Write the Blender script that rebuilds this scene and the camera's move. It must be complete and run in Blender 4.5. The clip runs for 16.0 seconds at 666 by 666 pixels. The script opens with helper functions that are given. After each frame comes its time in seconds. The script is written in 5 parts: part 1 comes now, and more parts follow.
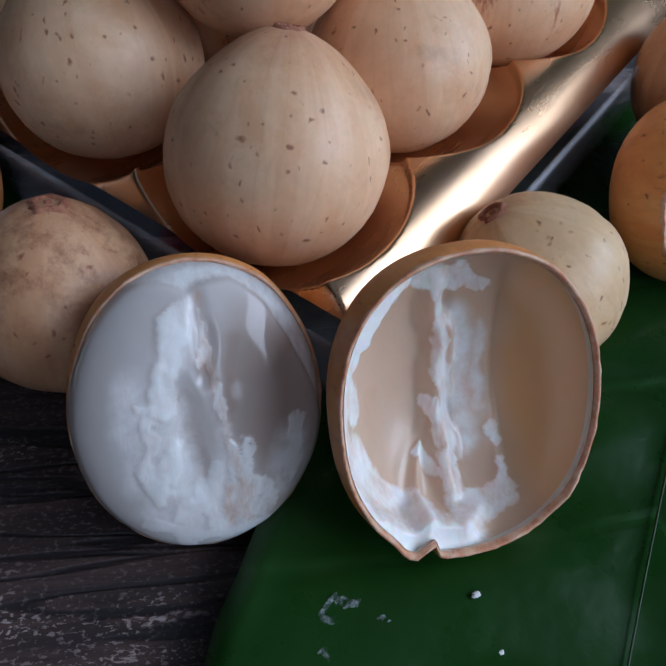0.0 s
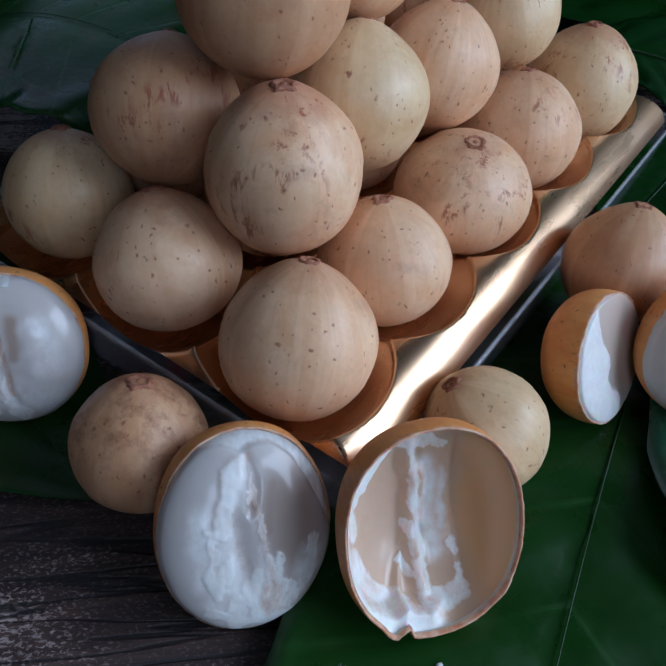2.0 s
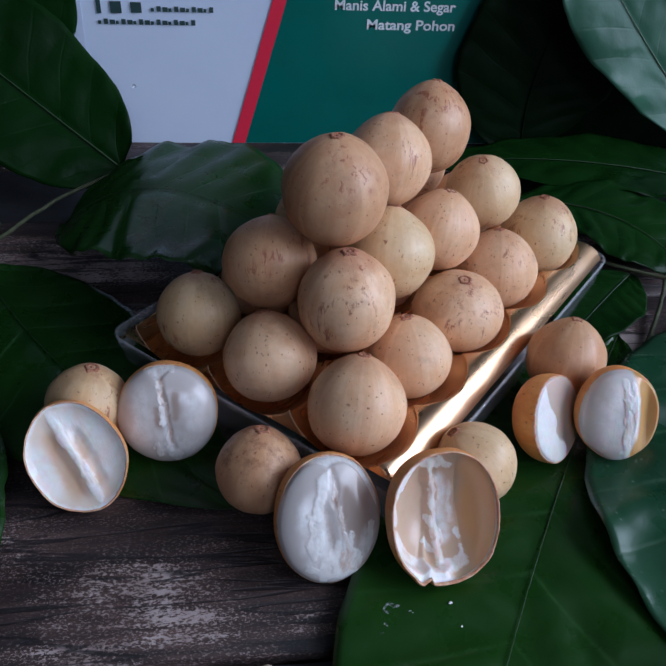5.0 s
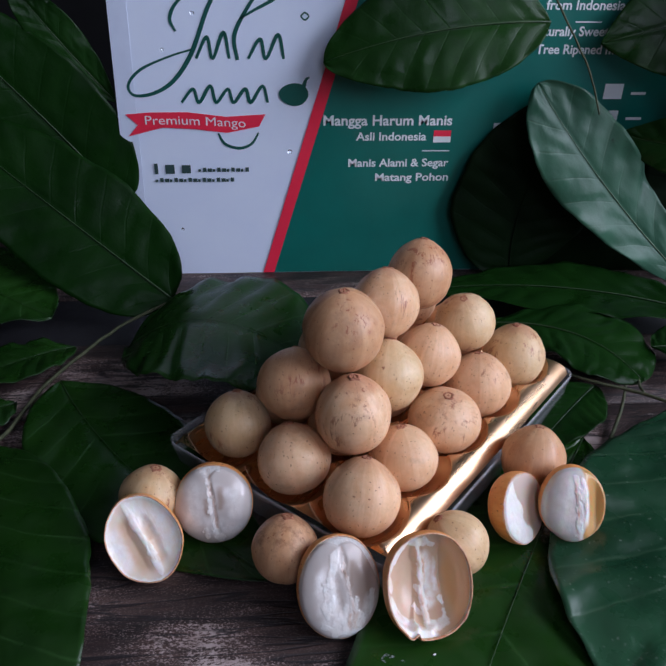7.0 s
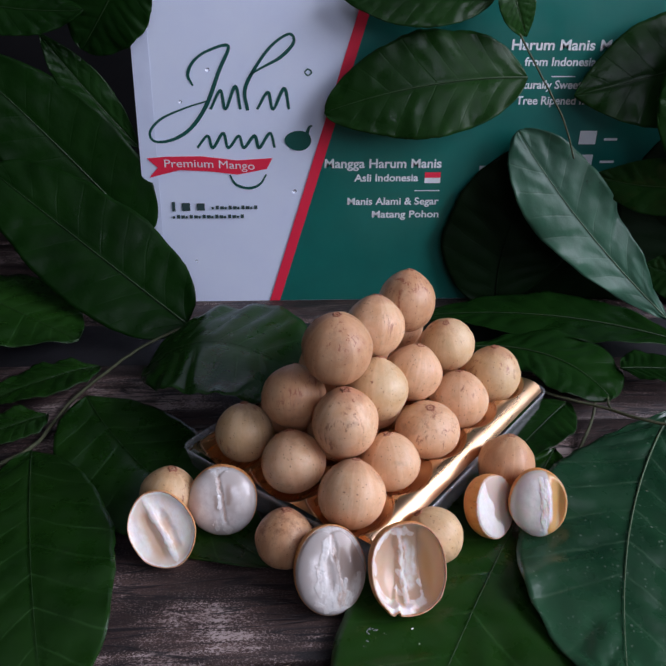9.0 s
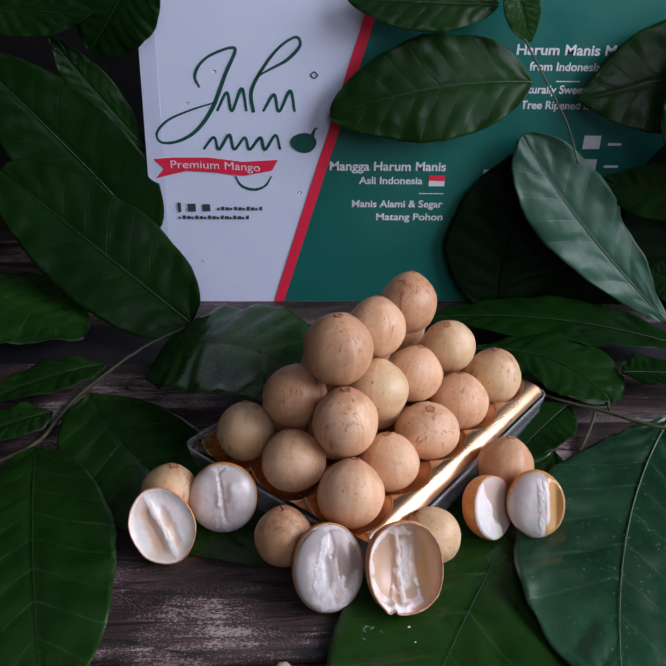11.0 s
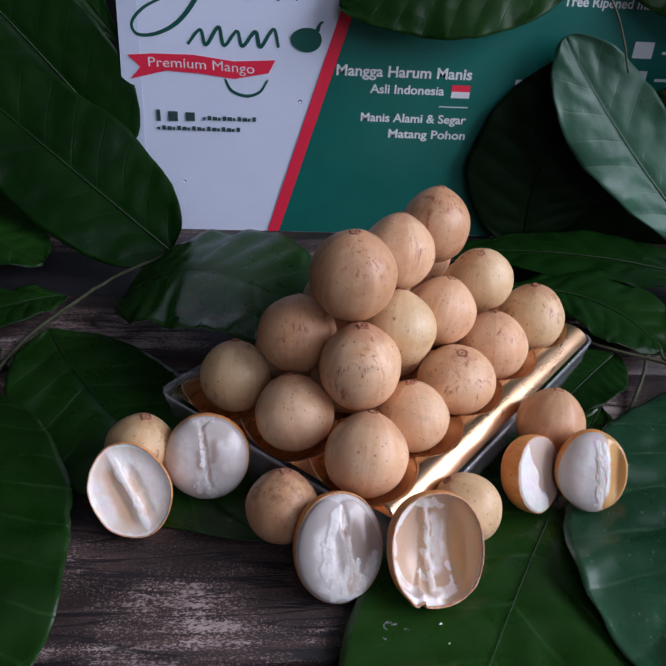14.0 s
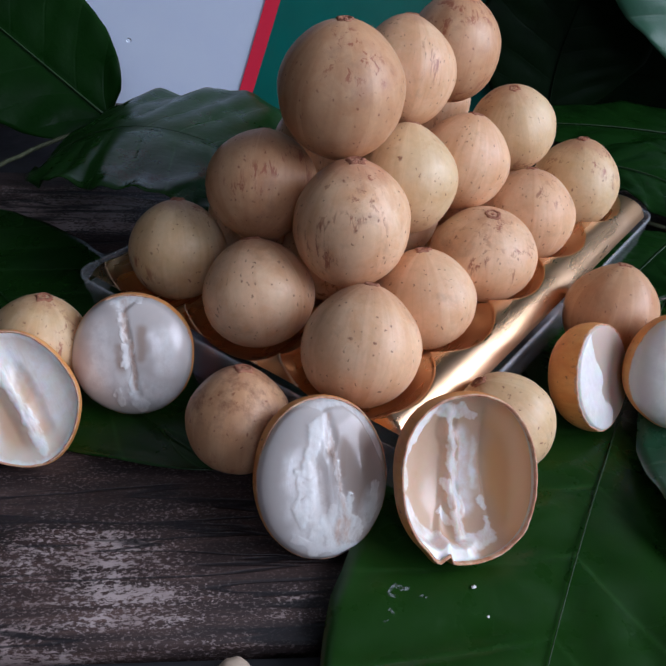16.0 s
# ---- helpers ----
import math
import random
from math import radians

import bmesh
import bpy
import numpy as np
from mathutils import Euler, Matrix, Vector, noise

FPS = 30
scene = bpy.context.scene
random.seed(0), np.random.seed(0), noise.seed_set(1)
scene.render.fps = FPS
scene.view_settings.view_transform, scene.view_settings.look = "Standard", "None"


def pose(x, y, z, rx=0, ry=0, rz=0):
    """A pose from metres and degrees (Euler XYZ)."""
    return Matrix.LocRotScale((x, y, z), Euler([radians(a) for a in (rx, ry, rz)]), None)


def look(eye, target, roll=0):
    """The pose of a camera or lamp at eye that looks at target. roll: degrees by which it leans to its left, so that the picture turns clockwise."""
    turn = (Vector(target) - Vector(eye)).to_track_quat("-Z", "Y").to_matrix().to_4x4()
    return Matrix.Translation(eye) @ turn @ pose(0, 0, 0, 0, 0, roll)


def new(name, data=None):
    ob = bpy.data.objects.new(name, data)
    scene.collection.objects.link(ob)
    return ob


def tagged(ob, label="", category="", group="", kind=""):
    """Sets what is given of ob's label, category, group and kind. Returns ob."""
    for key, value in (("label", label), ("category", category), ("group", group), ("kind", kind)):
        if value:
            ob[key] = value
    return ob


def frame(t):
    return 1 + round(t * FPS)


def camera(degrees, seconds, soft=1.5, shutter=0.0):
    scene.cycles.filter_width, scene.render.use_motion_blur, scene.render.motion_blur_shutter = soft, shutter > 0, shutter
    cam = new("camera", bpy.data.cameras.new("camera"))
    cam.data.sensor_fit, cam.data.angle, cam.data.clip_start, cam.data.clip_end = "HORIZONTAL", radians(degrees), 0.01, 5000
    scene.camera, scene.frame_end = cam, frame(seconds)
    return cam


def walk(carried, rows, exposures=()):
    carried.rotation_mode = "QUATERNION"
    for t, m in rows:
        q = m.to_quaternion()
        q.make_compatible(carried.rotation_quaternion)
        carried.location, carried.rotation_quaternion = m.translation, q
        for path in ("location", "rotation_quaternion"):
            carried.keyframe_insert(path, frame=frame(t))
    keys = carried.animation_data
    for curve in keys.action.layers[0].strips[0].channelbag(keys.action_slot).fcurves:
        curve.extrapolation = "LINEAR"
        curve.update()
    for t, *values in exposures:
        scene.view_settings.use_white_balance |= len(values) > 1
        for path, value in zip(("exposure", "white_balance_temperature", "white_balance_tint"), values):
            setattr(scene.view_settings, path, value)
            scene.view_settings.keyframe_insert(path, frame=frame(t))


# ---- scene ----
# ---- camera ----
cam = camera(49.0, 16.0, soft=1.8)
ROWS = [
    (0.0, 0.0019, -0.1401, 0.1143, 38.47, -1.83, -4.87),
    (0.5, -0.0052, -0.1445, 0.1275, 39.39, -2.60, -5.02),
    (1.0, -0.0069, -0.1407, 0.1315, 40.07, -2.61, -5.14),
    (1.5, -0.0003, -0.1471, 0.1442, 41.44, -2.52, -5.23),
    (2.0, -0.0057, -0.1574, 0.1641, 43.53, -2.90, -5.29),
    (2.5, -0.0116, -0.1740, 0.1783, 44.85, -3.06, -5.77),
    (3.0, -0.0219, -0.1869, 0.1891, 45.88, -3.03, -5.72),
    (5.5, -0.0327, -0.2553, 0.2473, 53.64, -2.02, -5.05),
    (6.0, -0.0288, -0.2740, 0.2661, 55.59, -1.09, -4.77),
    (6.5, -0.0328, -0.2905, 0.2773, 56.92, -0.72, -4.11),
    (7.0, -0.0320, -0.3014, 0.2893, 58.85, -0.89, -3.80),
    (7.5, -0.0314, -0.3169, 0.3006, 60.19, -0.78, -3.55),
    (8.0, -0.0313, -0.3352, 0.3054, 60.83, -0.79, -3.36),
    (8.5, -0.0293, -0.3490, 0.3104, 61.16, -0.71, -3.23),
    (11.0, -0.0241, -0.3573, 0.3122, 61.50, -1.02, -2.27),
    (11.5, -0.0251, -0.3502, 0.3111, 61.55, -1.06, -2.31),
    (12.0, -0.0267, -0.3436, 0.3042, 61.23, -1.25, -2.13),
    (12.5, -0.0297, -0.3289, 0.2950, 60.66, -1.70, -1.90),
    (13.0, -0.0340, -0.3169, 0.2826, 59.60, -2.11, -1.96),
    (13.5, -0.0354, -0.3040, 0.2703, 58.70, -2.41, -2.32),
    (14.0, -0.0341, -0.2885, 0.2579, 57.86, -2.71, -2.72),
    (14.5, -0.0358, -0.2710, 0.2414, 56.85, -2.86, -3.16),
    (15.0, -0.0348, -0.2546, 0.2223, 55.43, -3.04, -3.72),
    (15.5, -0.0285, -0.2349, 0.2016, 54.30, -3.48, -3.80),
    (16.0, -0.0254, -0.2205, 0.1731, 54.11, -3.27, -3.82),
]
walk(cam, [(t, pose(x, y, z, rx, ry, rz)) for t, x, y, z, rx, ry, rz in ROWS],
     [(0.0, -0.57, 5120, 6), (1.5, -0.54, 4960, 3), (3.0, -0.47, 4820, 4), (5.5, -0.26, 5350, 12), (8.5, -0.10, 5850, 18), (11.0, -0.10, 6000, 19), (13.5, -0.10, 5900, 18), (16.0, -0.14, 5550, 12)])

# ---- world, window light and front fill ----
world = bpy.data.worlds.new("sky")
scene.world = world
world.use_nodes = True
sky = world.node_tree.nodes.new("ShaderNodeTexSky")
sky.sky_type, sky.sun_disc = "NISHITA", False
sky.sun_elevation, sky.sun_rotation = radians(40), radians(120)
world.node_tree.nodes["Background"].inputs["Strength"].default_value = 0.06
world.node_tree.links.new(sky.outputs[0], world.node_tree.nodes["Background"].inputs["Color"])
scene.view_settings.exposure = 0.0


def area_lamp(name, m, w, h, power, color):
    data = bpy.data.lights.new(name, "AREA")
    data.shape, data.size, data.size_y, data.energy, data.color = "RECTANGLE", w, h, power, color
    ob = new(name, data)
    ob.matrix_world = m
    return ob


# daylight from the window opening at the right
area_lamp("area_light", look((1.27, -0.40, 0.80), (0, -0.05, 0.0)), 1.45, 0.9, 30, (0.97, 0.97, 1.0))
# added fill from behind the camera, no known source
area_lamp("area_light", look((0.30, -2.02, 1.25), (0, 0.0, 0.05)), 0.75, 0.8, 7.6, (0.95, 0.95, 1.0))



# ---- materials ----
def material(name, rough=0.5, metal=0.0, **more):
    m = bpy.data.materials.new(name)
    m.use_nodes = True
    b = m.node_tree.nodes["Principled BSDF"]
    b.inputs["Roughness"].default_value, b.inputs["Metallic"].default_value = rough, metal
    for key, value in more.items():
        b.inputs[key.replace("_", " ")].default_value = value
    return m


class Nodes:
    """Short hand for building a node tree."""

    def __init__(self, m):
        self.t = m.node_tree
        self.b = self.t.nodes["Principled BSDF"]

    def put(self, kind, **inputs):
        n = self.t.nodes.new(kind)
        for key, value in inputs.items():
            self.set(n, key.replace("_", " "), value)
        return n

    def set(self, n, key, value):
        s = n.inputs[int(key[1:])] if key[0] == "i" and key[1:].isdigit() else n.inputs[key]
        if isinstance(value, bpy.types.NodeSocket):
            self.t.links.new(value, s)
        else:
            s.default_value = value

    def coords(self, scale=(1, 1, 1), kind="Object", shift=None):
        c = self.put("ShaderNodeTexCoord")
        n = self.put("ShaderNodeMapping", Vector=c.outputs[kind], Scale=scale)
        if shift is not None:
            self.set(n, "Location", shift)
        return n.outputs[0]

    def random(self):
        return self.put("ShaderNodeObjectInfo").outputs["Random"]

    def noise(self, v, scale, detail=4.0, rough=0.55, distort=0.0):
        return self.put("ShaderNodeTexNoise", Vector=v, Scale=scale, Detail=detail, Roughness=rough, Distortion=distort).outputs["Fac"]

    def spots(self, v, scale):
        return self.put("ShaderNodeTexVoronoi", Vector=v, Scale=scale).outputs["Distance"]

    def ramp(self, fac, *stops):
        n = self.put("ShaderNodeValToRGB", Fac=fac)
        e = n.color_ramp.elements
        while len(e) < len(stops):
            e.new(0.5)
        for k, (at, c) in zip(e, stops):
            k.position = at
            k.color = (*c, 1) if isinstance(c, tuple) else (c, c, c, 1)
        return n.outputs[0]

    def mix(self, fac, a, b, kind="MIX"):
        n = self.t.nodes.new("ShaderNodeMix")
        n.data_type, n.blend_type = "RGBA", kind
        for i, value in ((0, fac), (6, a), (7, b)):
            if isinstance(value, bpy.types.NodeSocket):
                self.t.links.new(value, n.inputs[i])
            else:
                n.inputs[i].default_value = value if i == 0 else (*value, 1)
        return n.outputs[2]

    def math(self, op, a, b=0.0):
        n = self.t.nodes.new("ShaderNodeMath")
        n.operation = op
        for i, value in ((0, a), (1, b)):
            if isinstance(value, bpy.types.NodeSocket):
                self.t.links.new(value, n.inputs[i])
            else:
                n.inputs[i].default_value = value
        return n.outputs[0]

    def bump(self, height, strength=0.3, distance=0.001):
        n = self.put("ShaderNodeBump", Height=height, Strength=strength, Distance=distance)
        self.t.links.new(n.outputs[0], self.b.inputs["Normal"])

    def color(self, value):
        self.set(self.b, "Base Color", value)

    def rough(self, value):
        self.set(self.b, "Roughness", value)


def shifted(n, amount=7.0):
    """Object coordinates moved by a random amount for each object."""
    r = n.random()
    off = n.put("ShaderNodeCombineXYZ", X=n.math("MULTIPLY", r, amount), Y=n.math("MULTIPLY", r, amount * 1.7), Z=n.math("MULTIPLY", r, -amount))
    add = n.put("ShaderNodeVectorMath")
    n.set(add, "i0", n.coords())
    n.set(add, "i1", off.outputs[0])
    return add.outputs[0]


def skin_material(name, pale, tan, mottle=0.0):
    """Thin matt fruit skin: faint segments from pole to pole, a few scars, dark specks and a reddened stem end."""
    m = material(name, 0.46, Subsurface_Weight=0.14, Subsurface_Scale=0.004)
    m.node_tree.nodes["Principled BSDF"].inputs["Subsurface Radius"].default_value = (1.0, 0.6, 0.3)
    n = Nodes(m)
    v = shifted(n)
    mid = tuple(0.5 * (p + q) for p, q in zip(pale, tan))
    c = n.ramp(n.noise(v, 38, 5, 0.6), (0.34, mid), (0.58, pale))
    c = n.mix(n.ramp(n.noise(v, 95, 5, 0.68, 0.5), (0.45, 0.0), (0.64, 0.72)), c, tan)
    raw = n.put("ShaderNodeSeparateXYZ", Vector=n.coords())
    flat = n.put("ShaderNodeCombineXYZ", X=raw.outputs[0], Y=raw.outputs[1])
    unit = n.put("ShaderNodeVectorMath")
    unit.operation = "NORMALIZE"
    n.set(unit, "i0", flat.outputs[0])
    ring = n.put("ShaderNodeSeparateXYZ", Vector=unit.outputs[0])
    ray = n.put("ShaderNodeCombineXYZ", X=n.math("ADD", ring.outputs[0], n.math("MULTIPLY", n.random(), 40.0)), Y=ring.outputs[1], Z=n.math("MULTIPLY", raw.outputs[2], 6.0)).outputs[0]
    # broad segments with soft limits, pale ridges and thin tan lines between them
    broad = n.noise(ray, 1.7, 3, 0.5)
    c = n.mix(n.ramp(broad, (0.470, 0.0), (0.530, 0.42)), c, tan)
    c = n.mix(n.ramp(n.noise(ray, 3.4, 3, 0.5), (0.54, 0.0), (0.62, 0.42)), c, tuple(min(1.06 * q + 0.02, 0.9) for q in pale))
    line = n.math("ABSOLUTE", n.math("SUBTRACT", n.noise(ray, 2.6, 2, 0.45), 0.5))
    c = n.mix(n.ramp(line, (0.0, 0.14), (0.012, 0.0)), c, tuple(0.72 * q for q in tan))
    # reddened stem end, and a browner base
    end = n.math("ADD", raw.outputs[2], n.math("MULTIPLY", n.noise(v, 150, 5, 0.7), 0.010))
    c = n.mix(n.math("MULTIPLY", n.ramp(end, (0.0215, 0.0), (0.0245, 0.65)), n.ramp(n.random(), (0.25, 0.10), (0.7, 1.0))), c, (0.40, 0.135, 0.065))
    c = n.mix(n.ramp(n.math("MULTIPLY", end, -1.0), (0.0060, 0.0), (0.0130, 0.42)), c, (0.50, 0.255, 0.12))
    # faint greyish bruises
    c = n.mix(n.ramp(n.noise(v, 75, 5, 0.65, 0.4), (0.57, 0.0), (0.70, 0.36)), c, (0.38, 0.215, 0.135))
    # scars: broken reddish streaks in one or two clusters
    where = n.noise(v, 36, 3, 0.55)
    streak = n.put("ShaderNodeMapping", Vector=v, Scale=(1, 1, 0.22)).outputs[0]
    russet = n.ramp(n.noise(streak, 300, 5, 0.7, 0.5), (0.53, 0.0), (0.60, 0.95))
    russet = n.math("MULTIPLY", russet, n.ramp(where, (0.575, 0.0), (0.64, 0.85)))
    c = n.mix(russet, c, (0.33, 0.085, 0.040))
    if mottle:
        # brown mottling over the shoulder
        high = n.math("ADD", raw.outputs[2], n.math("MULTIPLY", n.noise(v, 55, 4, 0.6), 0.022))
        blot = n.math("MULTIPLY", n.ramp(n.noise(v, 170, 6, 0.72, 0.15), (0.47, 0.0), (0.64, 1.0)), n.ramp(high, (0.006, 0.0), (0.020, 1.0)))
        c = n.mix(n.math("MULTIPLY", blot, mottle), c, (0.26, 0.105, 0.052))
    # small dark specks of uneven size
    bent = n.mix(0.0045, v, n.put("ShaderNodeTexNoise", Vector=v, Scale=260.0).outputs["Color"], "ADD")
    for scale, lo, hi, some in ((140.0, 0.030, 0.085, 0.53), (240.0, 0.04, 0.13, 0.48), (430.0, 0.06, 0.20, 0.44)):
        keep = n.ramp(n.noise(v, 0.31 * scale, 2), (some, 0.0), (some + 0.05, 1.0))
        speck = n.ramp(n.spots(n.put("ShaderNodeMapping", Vector=bent, Scale=(1, 1, 0.65)).outputs[0], scale), (lo, 1.0), (hi, 0.0))
        c = n.mix(n.math("MULTIPLY", n.math("MULTIPLY", speck, keep), 0.80), c, (0.23, 0.058, 0.025))
    fine = n.ramp(n.noise(v, 420, 5, 0.7), (0.3, 0.93), (0.7, 1.04))
    n.color(n.mix(1.0, c, fine, "MULTIPLY"))
    n.rough(n.ramp(n.noise(v, 120, 4), (0.35, 0.40), (0.65, 0.54)))
    n.bump(n.math("ADD", n.math("MULTIPLY", n.noise(v, 330, 4), 0.7), n.math("ADD", n.math("MULTIPLY", russet, -0.7), n.math("MULTIPLY", broad, 2.5))), 0.22, 0.0004)
    return m


SKIN = skin_material("fruit_skin", (0.82, 0.55, 0.34), (0.70, 0.375, 0.19))
SKIN_TAN = skin_material("fruit_skin_tan", (0.66, 0.40, 0.225), (0.52, 0.25, 0.115))
SKIN_YELLOW = skin_material("fruit_skin_yellowish", (0.75, 0.54, 0.315), (0.65, 0.41, 0.20))
SKIN_ORANGE = skin_material("fruit_skin_ochre", (0.87, 0.42, 0.13), (0.76, 0.28, 0.065))
SKIN_RUSSET = skin_material("fruit_skin_russet", (0.62, 0.37, 0.205), (0.50, 0.24, 0.11), 0.80)


def simple(name, a, b, scale, rough, bump=0.2, depth=0.0004, **more):
    m = material(name, rough, **more)
    n = Nodes(m)
    v = shifted(n)
    n.color(n.ramp(n.noise(v, scale, 6, 0.6), (0.3, a), (0.7, b)))
    n.rough(n.ramp(n.noise(v, scale * 2.3, 3), (0.3, max(0.02, rough - 0.08)), (0.7, rough + 0.08)))
    n.bump(n.noise(v, scale * 5, 4), bump, depth)
    return m


SCAR = simple("stem_scar", (0.30, 0.085, 0.045), (0.52, 0.24, 0.135), 700, 0.75, 0.8, 0.0008)
RIM = simple("peel_rim", (0.54, 0.20, 0.085), (0.80, 0.54, 0.37), 420, 0.55, 0.4, 0.0006, Subsurface_Weight=0.2, Subsurface_Scale=0.002)


def fruit_inside(name, a, b, other, rough, wet=0.40, **more):
    """The inside of an opened fruit: wet flesh or membrane, with white pith and tan seams where the mesh carries them."""
    m = material(name, rough, **more)
    n = Nodes(m)
    v = shifted(n)

    def carried(key):
        at = n.t.nodes.new("ShaderNodeAttribute")
        at.attribute_name = key
        return at.outputs["Fac"]

    fibre = n.put("ShaderNodeMapping", Vector=v, Scale=(1.0, 0.28, 1.0)).outputs[0]
    torn = n.math("SUBTRACT", n.noise(fibre, 560, 6, 0.70, 0.3), 0.5)
    w = n.ramp(n.math("ADD", carried("pith"), n.math("MULTIPLY", torn, 1.6)), (0.28, 0.0), (0.62, 0.52), (1.05, 0.95))
    c = n.ramp(n.noise(v, 70, 5, 0.6), (0.3, a), (0.7, b))
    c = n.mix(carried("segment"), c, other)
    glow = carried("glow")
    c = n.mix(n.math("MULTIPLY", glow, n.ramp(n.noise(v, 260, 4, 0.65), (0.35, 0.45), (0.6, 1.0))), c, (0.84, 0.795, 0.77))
    white = n.ramp(n.noise(v, 420, 5, 0.65), (0.3, (0.84, 0.79, 0.755)), (0.7, (0.93, 0.895, 0.87)))
    c = n.mix(w, c, white)
    tan = n.math("MULTIPLY", carried("seam"), n.ramp(n.noise(fibre, 420, 4, 0.7), (0.40, 0.05), (0.62, 0.62)))
    n.color(n.mix(tan, c, (0.58, 0.33, 0.20)))
    n.rough(n.math("ADD", n.math("MULTIPLY", w, 0.42 - rough), rough))
    n.set(n.b, "Coat Weight", n.math("SUBTRACT", wet, n.math("MULTIPLY", w, 0.55 * wet)))
    n.set(n.b, "Coat Roughness", n.ramp(n.noise(v, 160, 3), (0.35, 0.03), (0.65, 0.09)))
    n.bump(n.math("ADD", n.math("MULTIPLY", n.noise(v, 120, 3), 0.55), n.math("ADD", n.math("MULTIPLY", n.math("MULTIPLY", n.noise(v, 900, 4), w), 0.4), n.math("MULTIPLY", n.math("MULTIPLY", n.noise(n.put("ShaderNodeMapping", Vector=v, Scale=(1, 0.35, 1)).outputs[0], 520, 4), glow), 0.9))), 0.22, 0.0006)
    return m


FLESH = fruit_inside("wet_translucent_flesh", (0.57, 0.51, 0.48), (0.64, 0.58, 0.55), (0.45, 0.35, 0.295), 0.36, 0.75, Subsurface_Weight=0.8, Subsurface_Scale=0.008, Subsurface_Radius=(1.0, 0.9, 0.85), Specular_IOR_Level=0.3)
FLESH_OCHRE = fruit_inside("flesh_and_ochre_lining", (0.60, 0.55, 0.52), (0.67, 0.63, 0.60), (0.56, 0.31, 0.105), 0.36, Subsurface_Weight=0.4, Subsurface_Scale=0.005)
FLESH_BEIGE = fruit_inside("smooth_beige_flesh", (0.70, 0.64, 0.60), (0.76, 0.70, 0.66), (0.60, 0.475, 0.40), 0.36, 0.30, Subsurface_Weight=0.4, Subsurface_Scale=0.005)
INNER = fruit_inside("inner_membrane", (0.58, 0.385, 0.26), (0.66, 0.47, 0.335), (0.76, 0.43, 0.20), 0.34, 0.30, Subsurface_Weight=0.25, Subsurface_Scale=0.004)
CREAM = fruit_inside("cream_membrane", (0.74, 0.60, 0.49), (0.80, 0.68, 0.58), (0.66, 0.44, 0.29), 0.38, 0.30, Subsurface_Weight=0.3, Subsurface_Scale=0.004)
INNER_PALE = simple("pale_inner_peel", (0.66, 0.55, 0.45), (0.8, 0.74, 0.68), 80, 0.35, 0.2, 0.0005, Subsurface_Weight=0.25, Subsurface_Scale=0.004)

GOLD = material("gold_plastic", 0.27, 1.0)
n = Nodes(GOLD)
v = n.coords()
n.color(n.ramp(n.noise(v, 60, 3), (0.3, (0.76, 0.48, 0.27)), (0.7, (0.86, 0.575, 0.365))))
n.rough(n.ramp(n.noise(n.put("ShaderNodeMapping", Vector=v, Scale=(0.2, 1, 1)).outputs[0], 160, 3), (0.3, 0.24), (0.7, 0.33)))
n.bump(n.math("ADD", n.noise(v, 45, 2), n.math("MULTIPLY", n.noise(n.put("ShaderNodeMapping", Vector=v, Scale=(0.04, 1, 1)).outputs[0], 500, 3), 0.35)), 0.03, 0.0005)

# pale lilac film colour stands in for the window's reflection on the wall
CLEAR = material("clear_plastic", 0.08, 0.0, Alpha=0.18, Coat_Weight=1.0, Coat_Roughness=0.05)
n = Nodes(CLEAR)
n.color(n.ramp(n.noise(n.coords(), 90, 3), (0.3, (0.68, 0.66, 0.72)), (0.7, (0.80, 0.78, 0.85))))
n.rough(n.ramp(n.noise(n.coords(), 150, 3), (0.3, 0.04), (0.7, 0.14)))


CLEAR_RIM = material("clear_plastic_rim", 0.10, 0.0, Alpha=0.13, Coat_Weight=1.0, Coat_Roughness=0.05)
n = Nodes(CLEAR_RIM)
n.color(n.ramp(n.noise(n.coords(), 120, 3), (0.3, (0.80, 0.83, 0.88)), (0.7, (0.90, 0.93, 0.98))))
n.rough(n.ramp(n.noise(n.coords(), 190, 3), (0.3, 0.06), (0.7, 0.18)))


